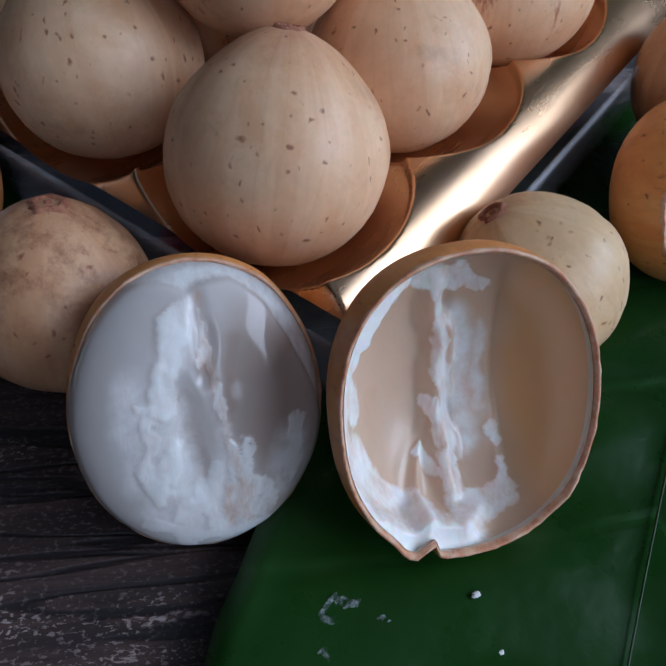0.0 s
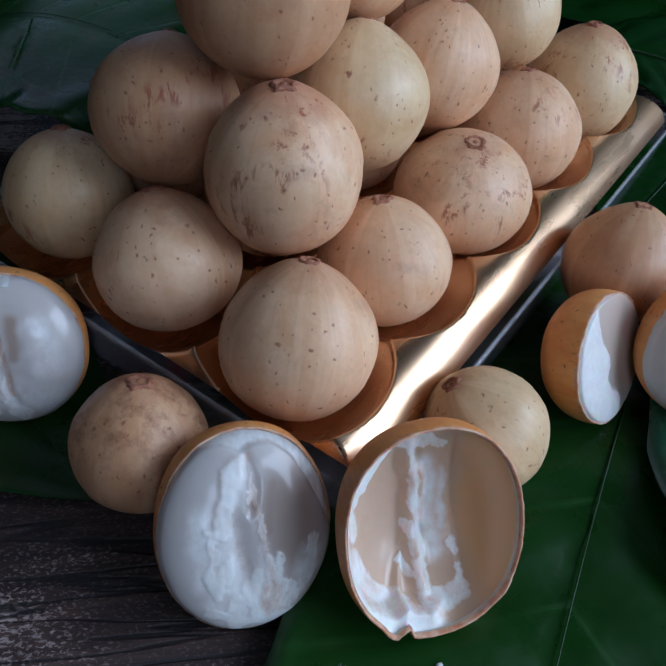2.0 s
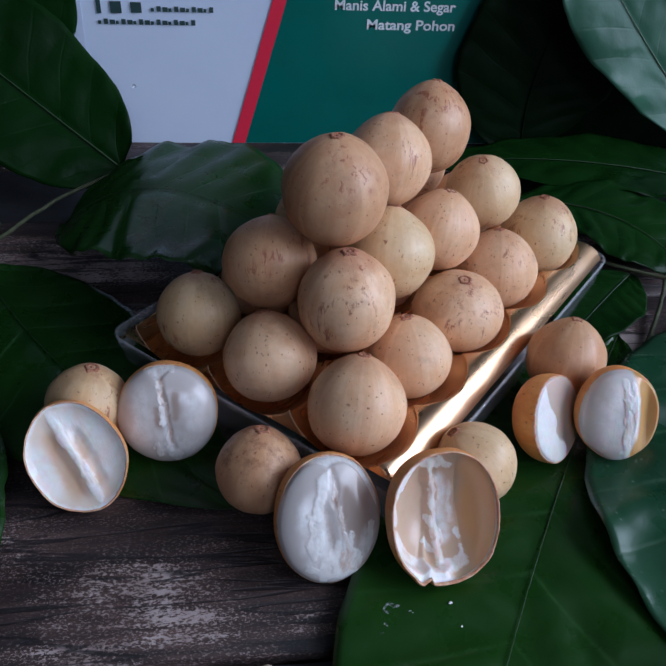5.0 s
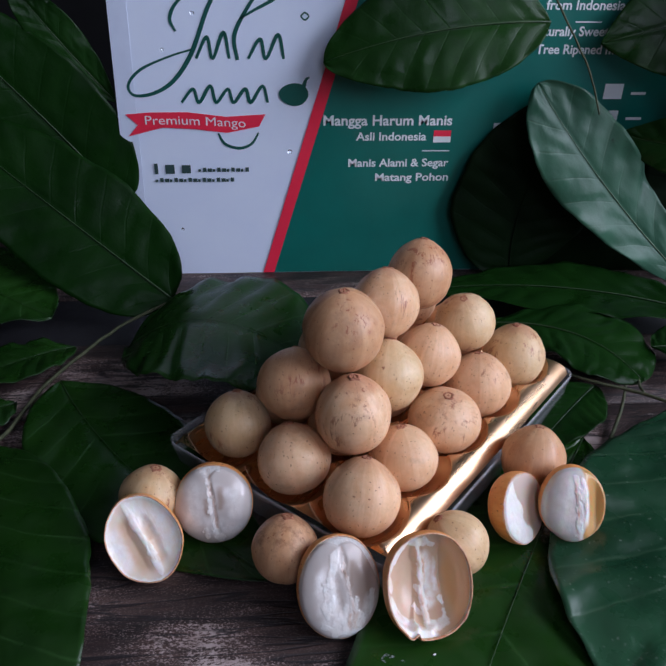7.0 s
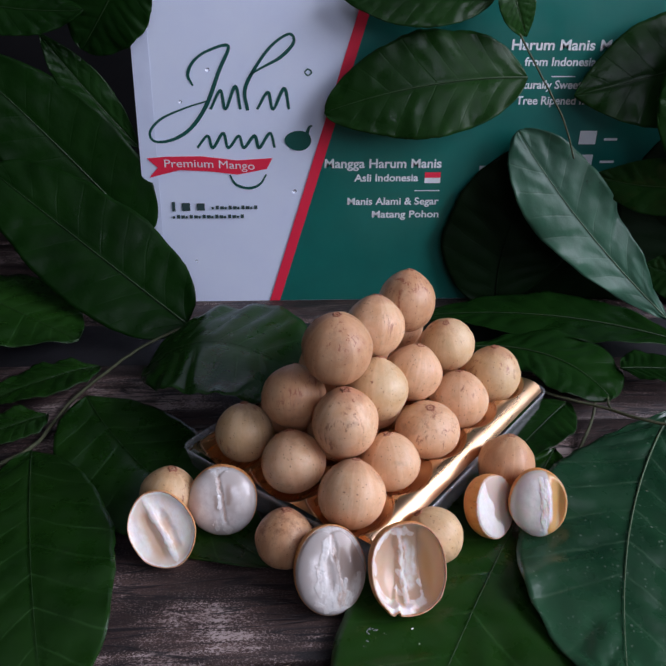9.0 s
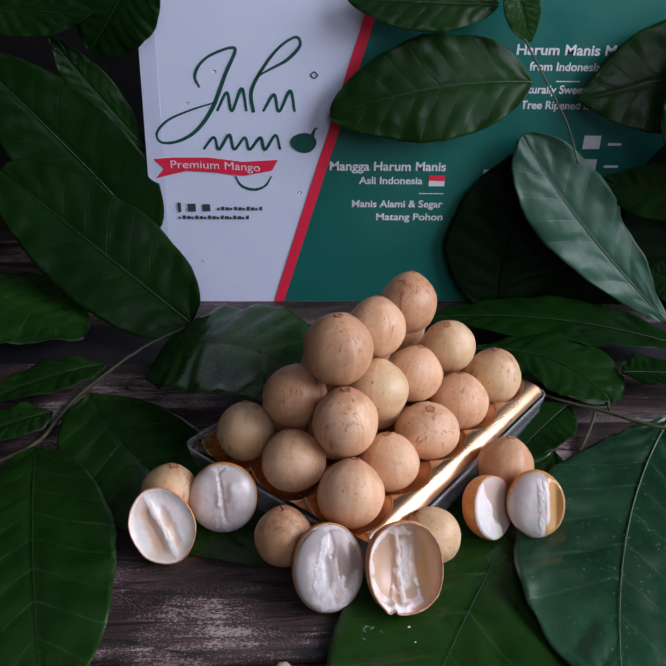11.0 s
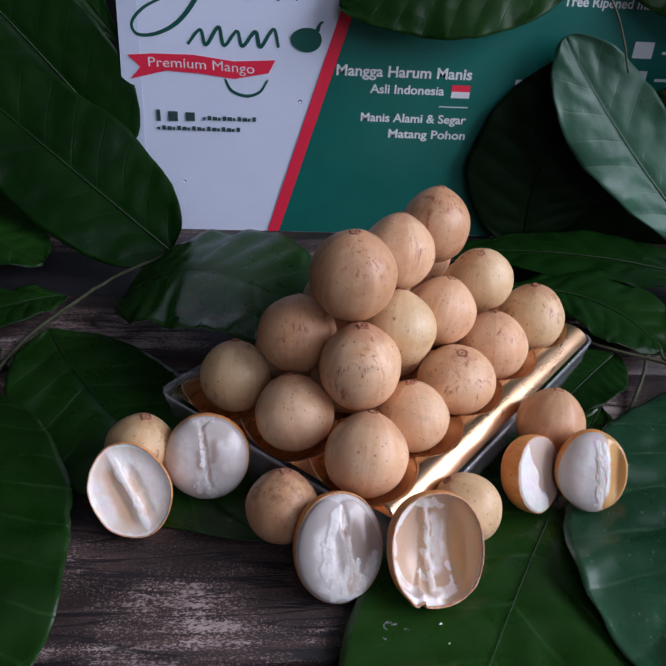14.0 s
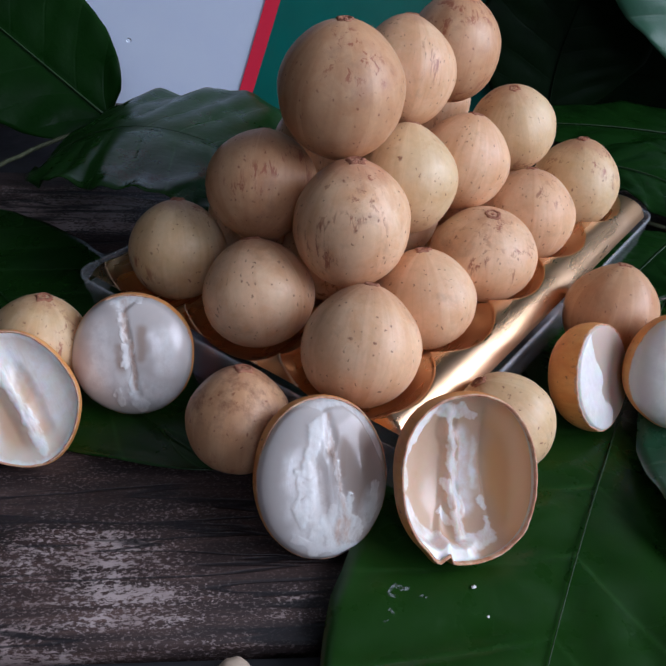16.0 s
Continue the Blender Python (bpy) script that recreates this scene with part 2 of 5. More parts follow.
def leaf_material(name, dark, light, vein, rough, spec=0.16, veined=0.12, dusty=0.0):
    m = material(name, rough, Specular_IOR_Level=spec)
    n = Nodes(m)
    uv = n.put("ShaderNodeSeparateXYZ", Vector=n.coords(kind="UV"))
    along, side = uv.outputs[0], n.math("ABSOLUTE", n.math("SUBTRACT", uv.outputs[1], 0.5))
    v = shifted(n)
    c = n.ramp(n.noise(v, 24, 6, 0.62), (0.3, dark), (0.72, light))
    c = n.mix(n.ramp(n.noise(v, 9, 3, 0.5), (0.42, 0.0), (0.66, 0.45)), c, tuple(1.5 * q for q in light))
    k = n.math("MULTIPLY", n.math("SUBTRACT", along, n.math("MULTIPLY", side, 0.34)), 9.0)
    k = n.math("ADD", n.math("ADD", k, n.math("MULTIPLY", n.math("MULTIPLY", side, side), 1.8)), n.math("ADD", 0.38, n.math("MULTIPLY", n.noise(v, 26, 2), 0.24)))
    line = n.math("ABSOLUTE", n.math("SUBTRACT", n.math("FRACT", k), 0.5))
    veins = n.math("MULTIPLY", n.ramp(line, (0.0, 1.0), (0.055, 0.0)), n.ramp(n.noise(v, 55, 3), (0.38, 0.25), (0.62, 0.85)))
    c = n.mix(n.math("MULTIPLY", veins, veined), c, vein)
    spot = n.ramp(n.noise(v, 130, 5, 0.7), (0.64, 0.0), (0.70, 0.8))
    c = n.mix(n.math("MULTIPLY", spot, n.ramp(n.noise(v, 35, 2), (0.5, 0.0), (0.6, 0.8))), c, (0.006, 0.008, 0.003))
    dust = n.ramp(n.noise(v, 190, 6, 0.75), (0.66, 0.0), (0.8, 0.12 + 0.3 * dusty))
    c = n.mix(dust, c, (0.13, 0.17, 0.12))
    if dusty:
        keep = n.ramp(n.noise(v, 70, 2), (0.44, 0.0), (0.56, 1.0))
        speck = n.ramp(n.spots(n.mix(0.003, v, n.put("ShaderNodeTexNoise", Vector=v, Scale=300.0).outputs["Color"], "ADD"), 240), (0.07, 1.0), (0.20, 0.0))
        c = n.mix(n.math("MULTIPLY", n.math("MULTIPLY", speck, keep), dusty), c, (0.20, 0.25, 0.20))
    n.color(c)
    n.rough(n.ramp(n.noise(v, 60, 5), (0.3, rough - 0.10), (0.7, rough + 0.16)))
    h = n.math("ADD", n.math("MULTIPLY", veins, -0.4), n.math("ADD", n.math("MULTIPLY", n.noise(v, 260, 4), 0.35), n.math("MULTIPLY", n.noise(v, 60, 3), 0.8)))
    n.bump(h, 0.40, 0.0010)
    return m


LEAF = leaf_material("dark_green_leaf", (0.0024, 0.0130, 0.0016), (0.0058, 0.0250, 0.0033), (0.015, 0.042, 0.011), 0.32, 0.08)
# near black: the shade on the carton's right is put into this leaf colour
LEAF_SHADE = leaf_material("shade_dark_leaf", (0.0012, 0.0050, 0.0012), (0.0030, 0.0110, 0.0024), (0.006, 0.02, 0.005), 0.5, 0.06)
LEAF_BRIGHT = leaf_material("green_leaf", (0.0045, 0.0230, 0.0022), (0.0110, 0.042, 0.0045), (0.036, 0.098, 0.024), 0.29, 0.34, 0.50)
LEAF_DUSTY = leaf_material("dusty_bluish_green_leaf", (0.006, 0.031, 0.013), (0.017, 0.060, 0.027), (0.060, 0.115, 0.065), 0.27, 0.46, 0.60, 0.50)
LEAF_SHEEN = leaf_material("glossy_dark_leaf", (0.005, 0.022, 0.003), (0.011, 0.042, 0.007), (0.03, 0.075, 0.02), 0.30, 0.15, 0.25)
# paler base colour carries the leaf's sheen
LEAF_PALE_SHEEN = leaf_material("pale_sheen_leaf", (0.021, 0.072, 0.042), (0.038, 0.102, 0.061), (0.09, 0.15, 0.10), 0.38, 0.26, 0.40)
VEIN = simple("leaf_midrib", (0.018, 0.045, 0.013), (0.040, 0.078, 0.026), 160, 0.45)
VEIN_PALE = simple("pale_leaf_midrib", (0.06, 0.10, 0.05), (0.10, 0.15, 0.08), 160, 0.45)
VEIN_DARK = simple("dark_leaf_midrib", (0.008, 0.028, 0.005), (0.018, 0.048, 0.010), 160, 0.5)
TWIG = simple("twig_bark", (0.036, 0.044, 0.018), (0.085, 0.092, 0.042), 220, 0.7, 0.6, 0.0008)

WORN = ((-0.043, -0.107, 0.12, 0.026, 0.08), (-0.162, 0.1225, 0.09, 0.040, 0.13), (-0.187, 0.045, 0.05, 0.040, 0.12), (0.148, 0.038, 0.06, 0.035, 0.17), (-0.095, -0.070, 0.09, 0.035, -0.11))
WOOD = material("weathered_plank", 0.6)
n = Nodes(WOOD)
v = shifted(n, 3.0)
long = n.put("ShaderNodeMapping", Vector=v, Scale=(0.16, 1.0, 1.0)).outputs[0]
grain = n.noise(long, 75, 9, 0.68, 0.5)
c = n.ramp(grain, (0.36, (0.010, 0.007, 0.007)), (0.5, (0.034, 0.020, 0.018)), (0.64, (0.088, 0.052, 0.044)))
grit = n.noise(n.put("ShaderNodeMapping", Vector=v, Scale=(0.55, 1.0, 1.0)).outputs[0], 1500, 3, 0.6, 0.3)
lines = n.noise(n.put("ShaderNodeMapping", Vector=v, Scale=(0.05, 1.0, 1.0)).outputs[0], 420, 4, 0.6)
band = n.noise(n.put("ShaderNodeMapping", Vector=v, Scale=(0.14, 1.0, 1.0)).outputs[0], 50, 7, 0.66, 0.6)
patch = n.ramp(n.noise(n.put("ShaderNodeMapping", Vector=v, Scale=(0.6, 1.0, 1.0)).outputs[0], 17, 5, 0.6), (0.30, 0.22), (0.70, 0.78))
wear = n.math("ADD", n.math("MULTIPLY", band, 0.56), n.math("MULTIPLY", patch, 0.44))
# places rubbed bare: at the front edge and beside the twig
for x, y, wide, deep, bare in WORN:
    away = n.put("ShaderNodeVectorMath")
    away.operation = "LENGTH"
    n.set(away, "i0", n.coords((1 / wide, 1 / deep, 0.0), shift=(-x / wide, -y / deep, 0.0)))
    wear = n.math("ADD", wear, n.ramp(away.outputs["Value"], (0.0, bare), (1.0, 0.0)))
wear = n.math("SUBTRACT", wear, 0.035)
fleck = n.noise(n.put("ShaderNodeMapping", Vector=v, Scale=(0.5, 1.0, 1.0)).outputs[0], 900, 4, 0.65, 0.4)
flake = n.math("ADD", n.math("MULTIPLY", n.math("ADD", wear, 0.02), 0.96), n.math("ADD", n.math("MULTIPLY", lines, 0.14), n.math("MULTIPLY", fleck, 0.42)))
flake = n.ramp(flake, (0.830, 0.0), (0.865, 0.75))
# worn brown and pinkish bare wood, then chalky grit on the worn bands, then dark wavy cracks
bare = n.ramp(n.noise(n.put("ShaderNodeMapping", Vector=v, Scale=(0.3, 1.0, 1.0)).outputs[0], 120, 5, 0.65), (0.35, (0.066, 0.037, 0.030)), (0.65, (0.175, 0.100, 0.082)))
c = n.mix(n.ramp(wear, (0.47, 0.0), (0.60, 0.85)), c, bare)
c = n.mix(n.ramp(lines, (0.35, 0.6), (0.55, 0.0)), c, (0.008, 0.006, 0.007))
chalk = n.math("MULTIPLY", n.ramp(grit, (0.56, 0.0), (0.61, 1.0)), n.ramp(wear, (0.44, 0.12), (0.58, 0.85)))
chalk = n.math("MAXIMUM", chalk, flake)
c = n.mix(chalk, c, n.ramp(n.noise(v, 60, 3), (0.35, (0.37, 0.275, 0.255)), (0.65, (0.60, 0.485, 0.46))))
wave = n.noise(n.put("ShaderNodeMapping", Vector=v, Scale=(0.10, 1.0, 1.0)).outputs[0], 62, 4, 0.5, 0.5)
crack = n.ramp(n.math("ABSOLUTE", n.math("SUBTRACT", wave, 0.52)), (0.006, 0.85), (0.020, 0.0))
c = n.mix(crack, c, (0.007, 0.006, 0.008))
n.color(c)
wear = n.math("SUBTRACT", chalk, crack)
n.rough(n.ramp(grain, (0.3, 0.42), (0.7, 0.72)))
n.bump(n.math("ADD", grain, n.math("MULTIPLY", wear, 0.5)), 0.6, 0.0012)

DARK_SLAT = simple("dark_slat", (0.010, 0.010, 0.012), (0.022, 0.022, 0.026), 40, 0.6)
# near black, so the added walls stay dark and bounce hardly any light
WALL = simple("near_black_wall", (0.008, 0.008, 0.009), (0.013, 0.013, 0.014), 6, 0.85, Specular_IOR_Level=0.1)
# pale, so the added ceiling throws fill light down
CEILING = simple("bounce_ceiling", (0.70, 0.70, 0.70), (0.78, 0.78, 0.78), 6, 0.85)
WHITE_CARD = simple("white_printed_card", (0.72, 0.79, 0.97), (0.76, 0.83, 0.98), 25, 0.42, 0.05, 0.0002)
# a little darker than the white card
EDGE_CARD = simple("bluish_card_edge", (0.63, 0.69, 0.86), (0.69, 0.76, 0.92), 45, 0.45, 0.05, 0.0002)
GREEN_CARD = simple("green_printed_card", (0.006, 0.125, 0.100), (0.009, 0.150, 0.120), 25, 0.4, 0.05, 0.0002)
RED_CARD = simple("red_printed_card", (0.80, 0.022, 0.06), (0.86, 0.03, 0.075), 25, 0.42, 0.05, 0.0002)
INK_WHITE = simple("white_ink", (0.72, 0.76, 0.78), (0.78, 0.82, 0.84), 60, 0.5, 0.05)
INK_GREEN = simple("green_ink", (0.004, 0.075, 0.06), (0.006, 0.09, 0.07), 60, 0.5, 0.05)
INK_DARK = simple("dark_ink", (0.03, 0.06, 0.06), (0.04, 0.08, 0.08), 60, 0.5, 0.05)


# ---- mesh helpers ----
def mesh_object(name, bm, mat, parent=None, smooth=True):
    me = bpy.data.meshes.new(name)
    bmesh.ops.recalc_face_normals(bm, faces=bm.faces)
    bm.to_mesh(me)
    bm.free()
    for p in me.polygons:
        p.use_smooth = smooth
    for mt in mat if isinstance(mat, (list, tuple)) else (mat,):
        me.materials.append(mt)
    ob = new(name, me)
    if parent is not None:
        ob.parent = parent
    return ob


def part(name, bm, mat, parent, label="", smooth=True):
    ob = mesh_object(name, bm, mat, parent, smooth)
    return tagged(ob, label) if label else ob


def thing(name, m, label, category, group="", kind=""):
    ob = new(name)
    ob.empty_display_size = 0.01
    ob.matrix_world = m
    return tagged(ob, label, category, group, kind)


def box_bm(x0, x1, y0, y1, z0, z1, bevel=0.0):
    bm = bmesh.new()
    bmesh.ops.create_cube(bm, size=1, matrix=Matrix.Translation(((x0 + x1) / 2, (y0 + y1) / 2, (z0 + z1) / 2)) @ Matrix.Diagonal((x1 - x0, y1 - y0, z1 - z0, 1)))
    if bevel:
        bmesh.ops.bevel(bm, geom=bm.edges[:], offset=bevel, segments=2, affect="EDGES")
    return bm


def grid_bm(rows, close=False):
    """A sheet from rows of points; close joins each row's end to its start."""
    bm = bmesh.new()
    vs = [[bm.verts.new(p) for p in row] for row in rows]
    for a, b in zip(vs, vs[1:]):
        m = len(a)
        for i in range(m if close else m - 1):
            j = (i + 1) % m
            bm.faces.new((a[i], a[j], b[j], b[i]))
    return bm


def cap(bm, ring):
    bm.faces.new(ring)


def tube_bm(points, radii, sides=8):
    rows = []
    for i, p in enumerate(points):
        p = Vector(p)
        a, b = Vector(points[max(i - 1, 0)]), Vector(points[min(i + 1, len(points) - 1)])
        d = (b - a).normalized()
        s = d.cross(Vector((0.13, 0.27, 0.95))).normalized()
        u = s.cross(d)
        r = radii[i] if isinstance(radii, (list, tuple)) else radii
        rows.append([p + r * (math.cos(2 * math.pi * k / sides) * s + math.sin(2 * math.pi * k / sides) * u) for k in range(sides)])
    bm = grid_bm(rows, True)
    bm.verts.ensure_lookup_table()
    cap(bm, bm.verts[:sides][::-1])
    cap(bm, bm.verts[-sides:])
    return bm


def smooth_path(points, steps=8):
    """Catmull-Rom through the points."""
    p = [Vector(q) for q in points]
    p = [2 * p[0] - p[1]] + p + [2 * p[-1] - p[-2]]
    out = []
    for a, b, c, d in zip(p, p[1:], p[2:], p[3:]):
        for k in range(steps):
            t = k / steps
            out.append(0.5 * (2 * b + (c - a) * t + (2 * a - 5 * b + 4 * c - d) * t * t + (3 * b - a - 3 * c + d) * t ** 3))
    out.append(p[-2])
    return out


# ---- room: plain walls added to close the place, with openings for the lamps ----
X0, X1, Y0, Y1, Z0, Z1 = -1.5, 1.35, -2.1, 1.2, -0.75, 1.9
tagged(mesh_object("floor", box_bm(X0, X1, Y0, Y1, Z0 - 0.1, Z0), WALL, None, False), "added plain near-black floor below the table", "floor", kind="structure")
tagged(mesh_object("ceiling", box_bm(X0, X1, Y0, Y1, Z1, Z1 + 0.1), CEILING, None, False), "added plain pale ceiling that bounces fill onto the table", "ceiling", kind="structure")
tagged(mesh_object("wall_north", box_bm(X0, X1, Y1, Y1 + 0.1, Z0, Z1), WALL, None, False), "added plain near-black wall behind the carton", "wall", kind="structure")
tagged(mesh_object("wall_west", box_bm(X0 - 0.1, X0, Y0, Y1, Z0, Z1), WALL, None, False), "added plain near-black side wall", "wall", kind="structure")


def pierced_wall(name, fixed0, fixed1, a0, a1, w0, w1, h0, h1, along, label):
    bm = bmesh.new()
    for s0, s1, t0, t1 in ((a0, w0, Z0, Z1), (w1, a1, Z0, Z1), (w0, w1, Z0, h0), (w0, w1, h1, Z1)):
        b = box_bm(fixed0, fixed1, s0, s1, t0, t1) if along == "y" else box_bm(s0, s1, fixed0, fixed1, t0, t1)
        me = bpy.data.meshes.new("piece")
        b.to_mesh(me)
        bm.from_mesh(me)
        b.free()
        bpy.data.meshes.remove(me)
    tagged(mesh_object(name, bm, WALL, None, False), label, "wall", kind="structure")


pierced_wall("wall_east", X1, X1 + 0.1, Y0, Y1, -1.2, 0.4, 0.22, 1.36, "y", "added plain near-black wall with an opening for a lamp")
# opening made for the added front fill lamp
pierced_wall("wall_south", Y0 - 0.1, Y0, X0, X1, -0.10, 0.70, 0.8, 1.7, "x", "added plain near-black wall with an opening for a lamp")

# ---- table of weathered planks ----
table = thing("table", pose(0, 0, 0), "dark weathered wooden plank table top with whitish worn grain", "table")
PLANKS = [(-0.60, -0.505), (-0.503, -0.409), (-0.407, -0.312), (-0.310, -0.2145), (-0.1158, -0.0195), (-0.018, 0.0780), (0.0795, 0.1665), (0.2425, 0.3380), (0.3395, 0.4350), (0.4365, 0.53)]


def plank_bm(y0, y1):
    """A plank with an uneven, softly worn surface."""
    rows, w, cols = [], y1 - y0, 90
    prof = [(0.0, -0.02), (0.0, -0.0015), (0.0012, 0.0), (0.25 * w, 0), (0.5 * w, 0), (0.75 * w, 0), (w - 0.0012, 0.0), (w, -0.0015), (w, -0.02)]
    for d, z in prof:
        row = []
        for i in range(cols + 1):
            x = -0.62 + 1.24 * i / cols
            wob = 0.0005 * noise.noise((x * 18, (y0 + d) * 60, 3.0)) if z > -0.01 else 0
            edge = 0.0006 * noise.noise((x * 40, y0 * 31 + (1 if d > w / 2 else 0), 7.0)) if d < 0.002 or d > w - 0.002 else 0
            row.append((x, y0 + d + edge, z + min(wob, 0.0002)))
        rows.append(row)
    return grid_bm(rows)


for y0, y1 in PLANKS:
    part("plank", plank_bm(y0, y1), WOOD, table)
part("slat", box_bm(-0.62, 0.62, 0.1672, 0.2418, -0.016, -0.0035, 0.001), DARK_SLAT, table, "dark smooth recessed slat between the planks", False)
part("slat", box_bm(-0.62, 0.62, -0.2128, -0.1178, -0.016, -0.0035, 0.001), DARK_SLAT, table, "dark smooth recessed slat between the planks", False)
part("batten", box_bm(-0.62, 0.62, -0.6, 0.53, -0.04, -0.0203), DARK_SLAT, table, "", False)
for sx in (-0.56, 0.56):
    for sy in (-0.55, 0.48):
        part("leg", box_bm(sx - 0.03, sx + 0.03, sy - 0.03, sy + 0.03, -0.75, -0.0402, 0.003), DARK_SLAT, table, "", False)

# ---- printed carton behind the fruit ----
YB = 0.282
carton = thing("carton", pose(0, YB, 0), "white and green printed cardboard fruit carton with red stripe", "carton")


def slab_bm(outline, y0, y1):
    """A flat slab in the carton's face from an outline of (x, z)."""
    bm = bmesh.new()
    a = [bm.verts.new((x, y0, z)) for x, z in outline]
    b = [bm.verts.new((x, y1, z)) for x, z in outline]
    bm.faces.new(a)
    bm.faces.new(b[::-1])
    for i in range(len(a)):
        j = (i + 1) % len(a)
        bm.faces.new((a[i], b[i], b[j], a[j]))
    return bm


# stripe edges: bottom x -0.0500 / -0.0410, leaning to the right by 0.300 per metre of height
def stripe(z, edge):
    return (-0.0502 if edge == 0 else -0.0408) + 0.3035 * z


TOP = 0.34
body = part("body", slab_bm([(-0.163, 0.0), (0.36, 0.0), (0.36, TOP), (-0.1515, TOP), (-0.1552, 0.2337), (-0.1594, 0.09)], 0.0, 0.16), WHITE_CARD, carton, "", False)
part("side_flap", slab_bm([(-0.1634, 0.002), (-0.1598, 0.09), (-0.1556, 0.2337), (-0.1519, TOP - 0.002), (-0.1390, TOP - 0.002), (-0.1416, 0.2337), (-0.1450, 0.09), (-0.1480, 0.002)], -0.0003, 0.0002), EDGE_CARD, carton, "bluish white folded side edge", False)
green_panel = part("green_panel", slab_bm([(stripe(0, 1), 0.0005), (0.3595, 0.0005), (0.3595, TOP - 0.0005), (stripe(TOP, 1), TOP - 0.0005)], -0.0006, -0.0002), GREEN_CARD, carton, "deep green printed panel", False)
part("red_stripe", slab_bm([(stripe(0, 0), 0.0005), (stripe(0, 1), 0.0005), (stripe(TOP, 1), TOP - 0.0005), (stripe(TOP, 0), TOP - 0.0005)], -0.0010, -0.0003), RED_CARD, carton, "red diagonal stripe", False)


def lettering(words, x, z, height, mat, right=False, shear=0.0, bend=0.0, name="lettering", label="", bold=0.022, on=None):
    """Words in the built-in font as flat ink on the carton's face, capital letters of that height."""
    cu = bpy.data.curves.new("words", "FONT")
    cu.body, cu.size, cu.extrude, cu.shear = words, height / 0.69, 0.0, shear
    cu.offset = bold * cu.size
    cu.align_x = "RIGHT" if right else "LEFT"
    cu.resolution_u = 4
    tmp = bpy.data.objects.new("words", cu)
    me = bpy.data.meshes.new_from_object(tmp)
    bpy.data.objects.remove(tmp)
    bm = bmesh.new()
    bm.from_mesh(me)
    bpy.data.meshes.remove(me)
    for vert in bm.verts:
        px, pz = vert.co.x, vert.co.y
        vert.co = (x + px, -0.0009, z + pz + bend * px * px)
    return part(name, bm, mat, on or green_panel, label, False)


def fit_words(words, x0, x1, z, height, mat, right=False, **more):
    ob = lettering(words, x1 if right else x0, z, height, mat, right, **more)
    xs = [q.co.x for q in ob.data.vertices]
    w, lo = max(xs) - min(xs), min(xs)
    for q in ob.data.vertices:
        q.co.x = x0 + (q.co.x - lo) * (x1 - x0) / w
    return ob


fit_words("Mangga Harum Manis", 0.0015, 0.1052, 0.1297, 0.0078, INK_WHITE)
fit_words("Asli Indonesia", 0.0278, 0.0852, 0.1175, 0.0064, INK_WHITE)
fit_words("Manis Alami & Segar", 0.0222, 0.1053, 0.0958, 0.0064, INK_WHITE)
fit_words("Matang Pohon", 0.0448, 0.1063, 0.0835, 0.0064, INK_WHITE)
part("printed_rule", slab_bm([(0.0825, 0.1083), (0.1052, 0.1083), (0.1052, 0.1091), (0.0825, 0.1091)], -0.0009, -0.0007), INK_WHITE, green_panel, "", False)
part("printed_flag", slab_bm([(0.0910, 0.1205), (0.1052, 0.1205), (0.1052, 0.1254), (0.0910, 0.1254)], -0.0009, -0.0007), RED_CARD, green_panel, "small red and white printed flag", False)
part("printed_flag", slab_bm([(0.0910, 0.1156), (0.1052, 0.1156), (0.1052, 0.1205), (0.0910, 0.1205)], -0.0009, -0.0007), INK_WHITE, green_panel, "", False)
fit_words("Harum Manis Mango", 0.1555, 0.2650, 0.2285, 0.0080, INK_WHITE)
fit_words("from Indonesia", 0.1680, 0.2290, 0.2160, 0.0066, INK_WHITE)
part("printed_rule", slab_bm([(0.1925, 0.2070), (0.2130, 0.2070), (0.2130, 0.2078), (0.1925, 0.2078)], -0.0009, -0.0007), INK_WHITE, green_panel, "", False)
fit_words("Naturally Sweet", 0.1585, 0.2200, 0.1975, 0.0066, INK_WHITE)
fit_words("Tree Ripened mango", 0.1650, 0.2450, 0.1845, 0.0066, INK_WHITE)
# unreadable entries in the corner: squares and bars
for x0, z0, x1, z1 in ((0.2256, 0.1502, 0.2407, 0.1620), (0.2285, 0.1300, 0.2407, 0.1410), (0.1395, 0.1205, 0.1560, 0.1312), (0.2480, 0.1535, 0.2600, 0.1556), (0.2480, 0.1335, 0.2610, 0.1356), (0.2470, 0.1150, 0.2600, 0.1171)):
    part("printed_bar", slab_bm([(x0, z0), (x1, z0), (x1, z1), (x0, z1)], -0.0009, -0.0007), INK_WHITE, green_panel, "", False)


def stroke(points, widths, mat, name, label="", y=-0.0005):
    """A flat brush stroke in the carton's face through points (x, z)."""
    path = smooth_path([(x, 0, z) for x, z in points], 10)
    ws = 1.12 * np.interp(np.linspace(0, 1, len(path)), np.linspace(0, 1, len(widths)), widths)
    front, back = [], []
    for i, p in enumerate(path):
        d = path[min(i + 1, len(path) - 1)] - path[max(i - 1, 0)]
        s = Vector((-d.z, 0, d.x)).normalized() * ws[i] / 2
        front.append((p + s + Vector((0, y, 0))))
        back.append((p - s + Vector((0, y, 0))))
    return part(name, grid_bm([front, back]), mat, carton, label, False)


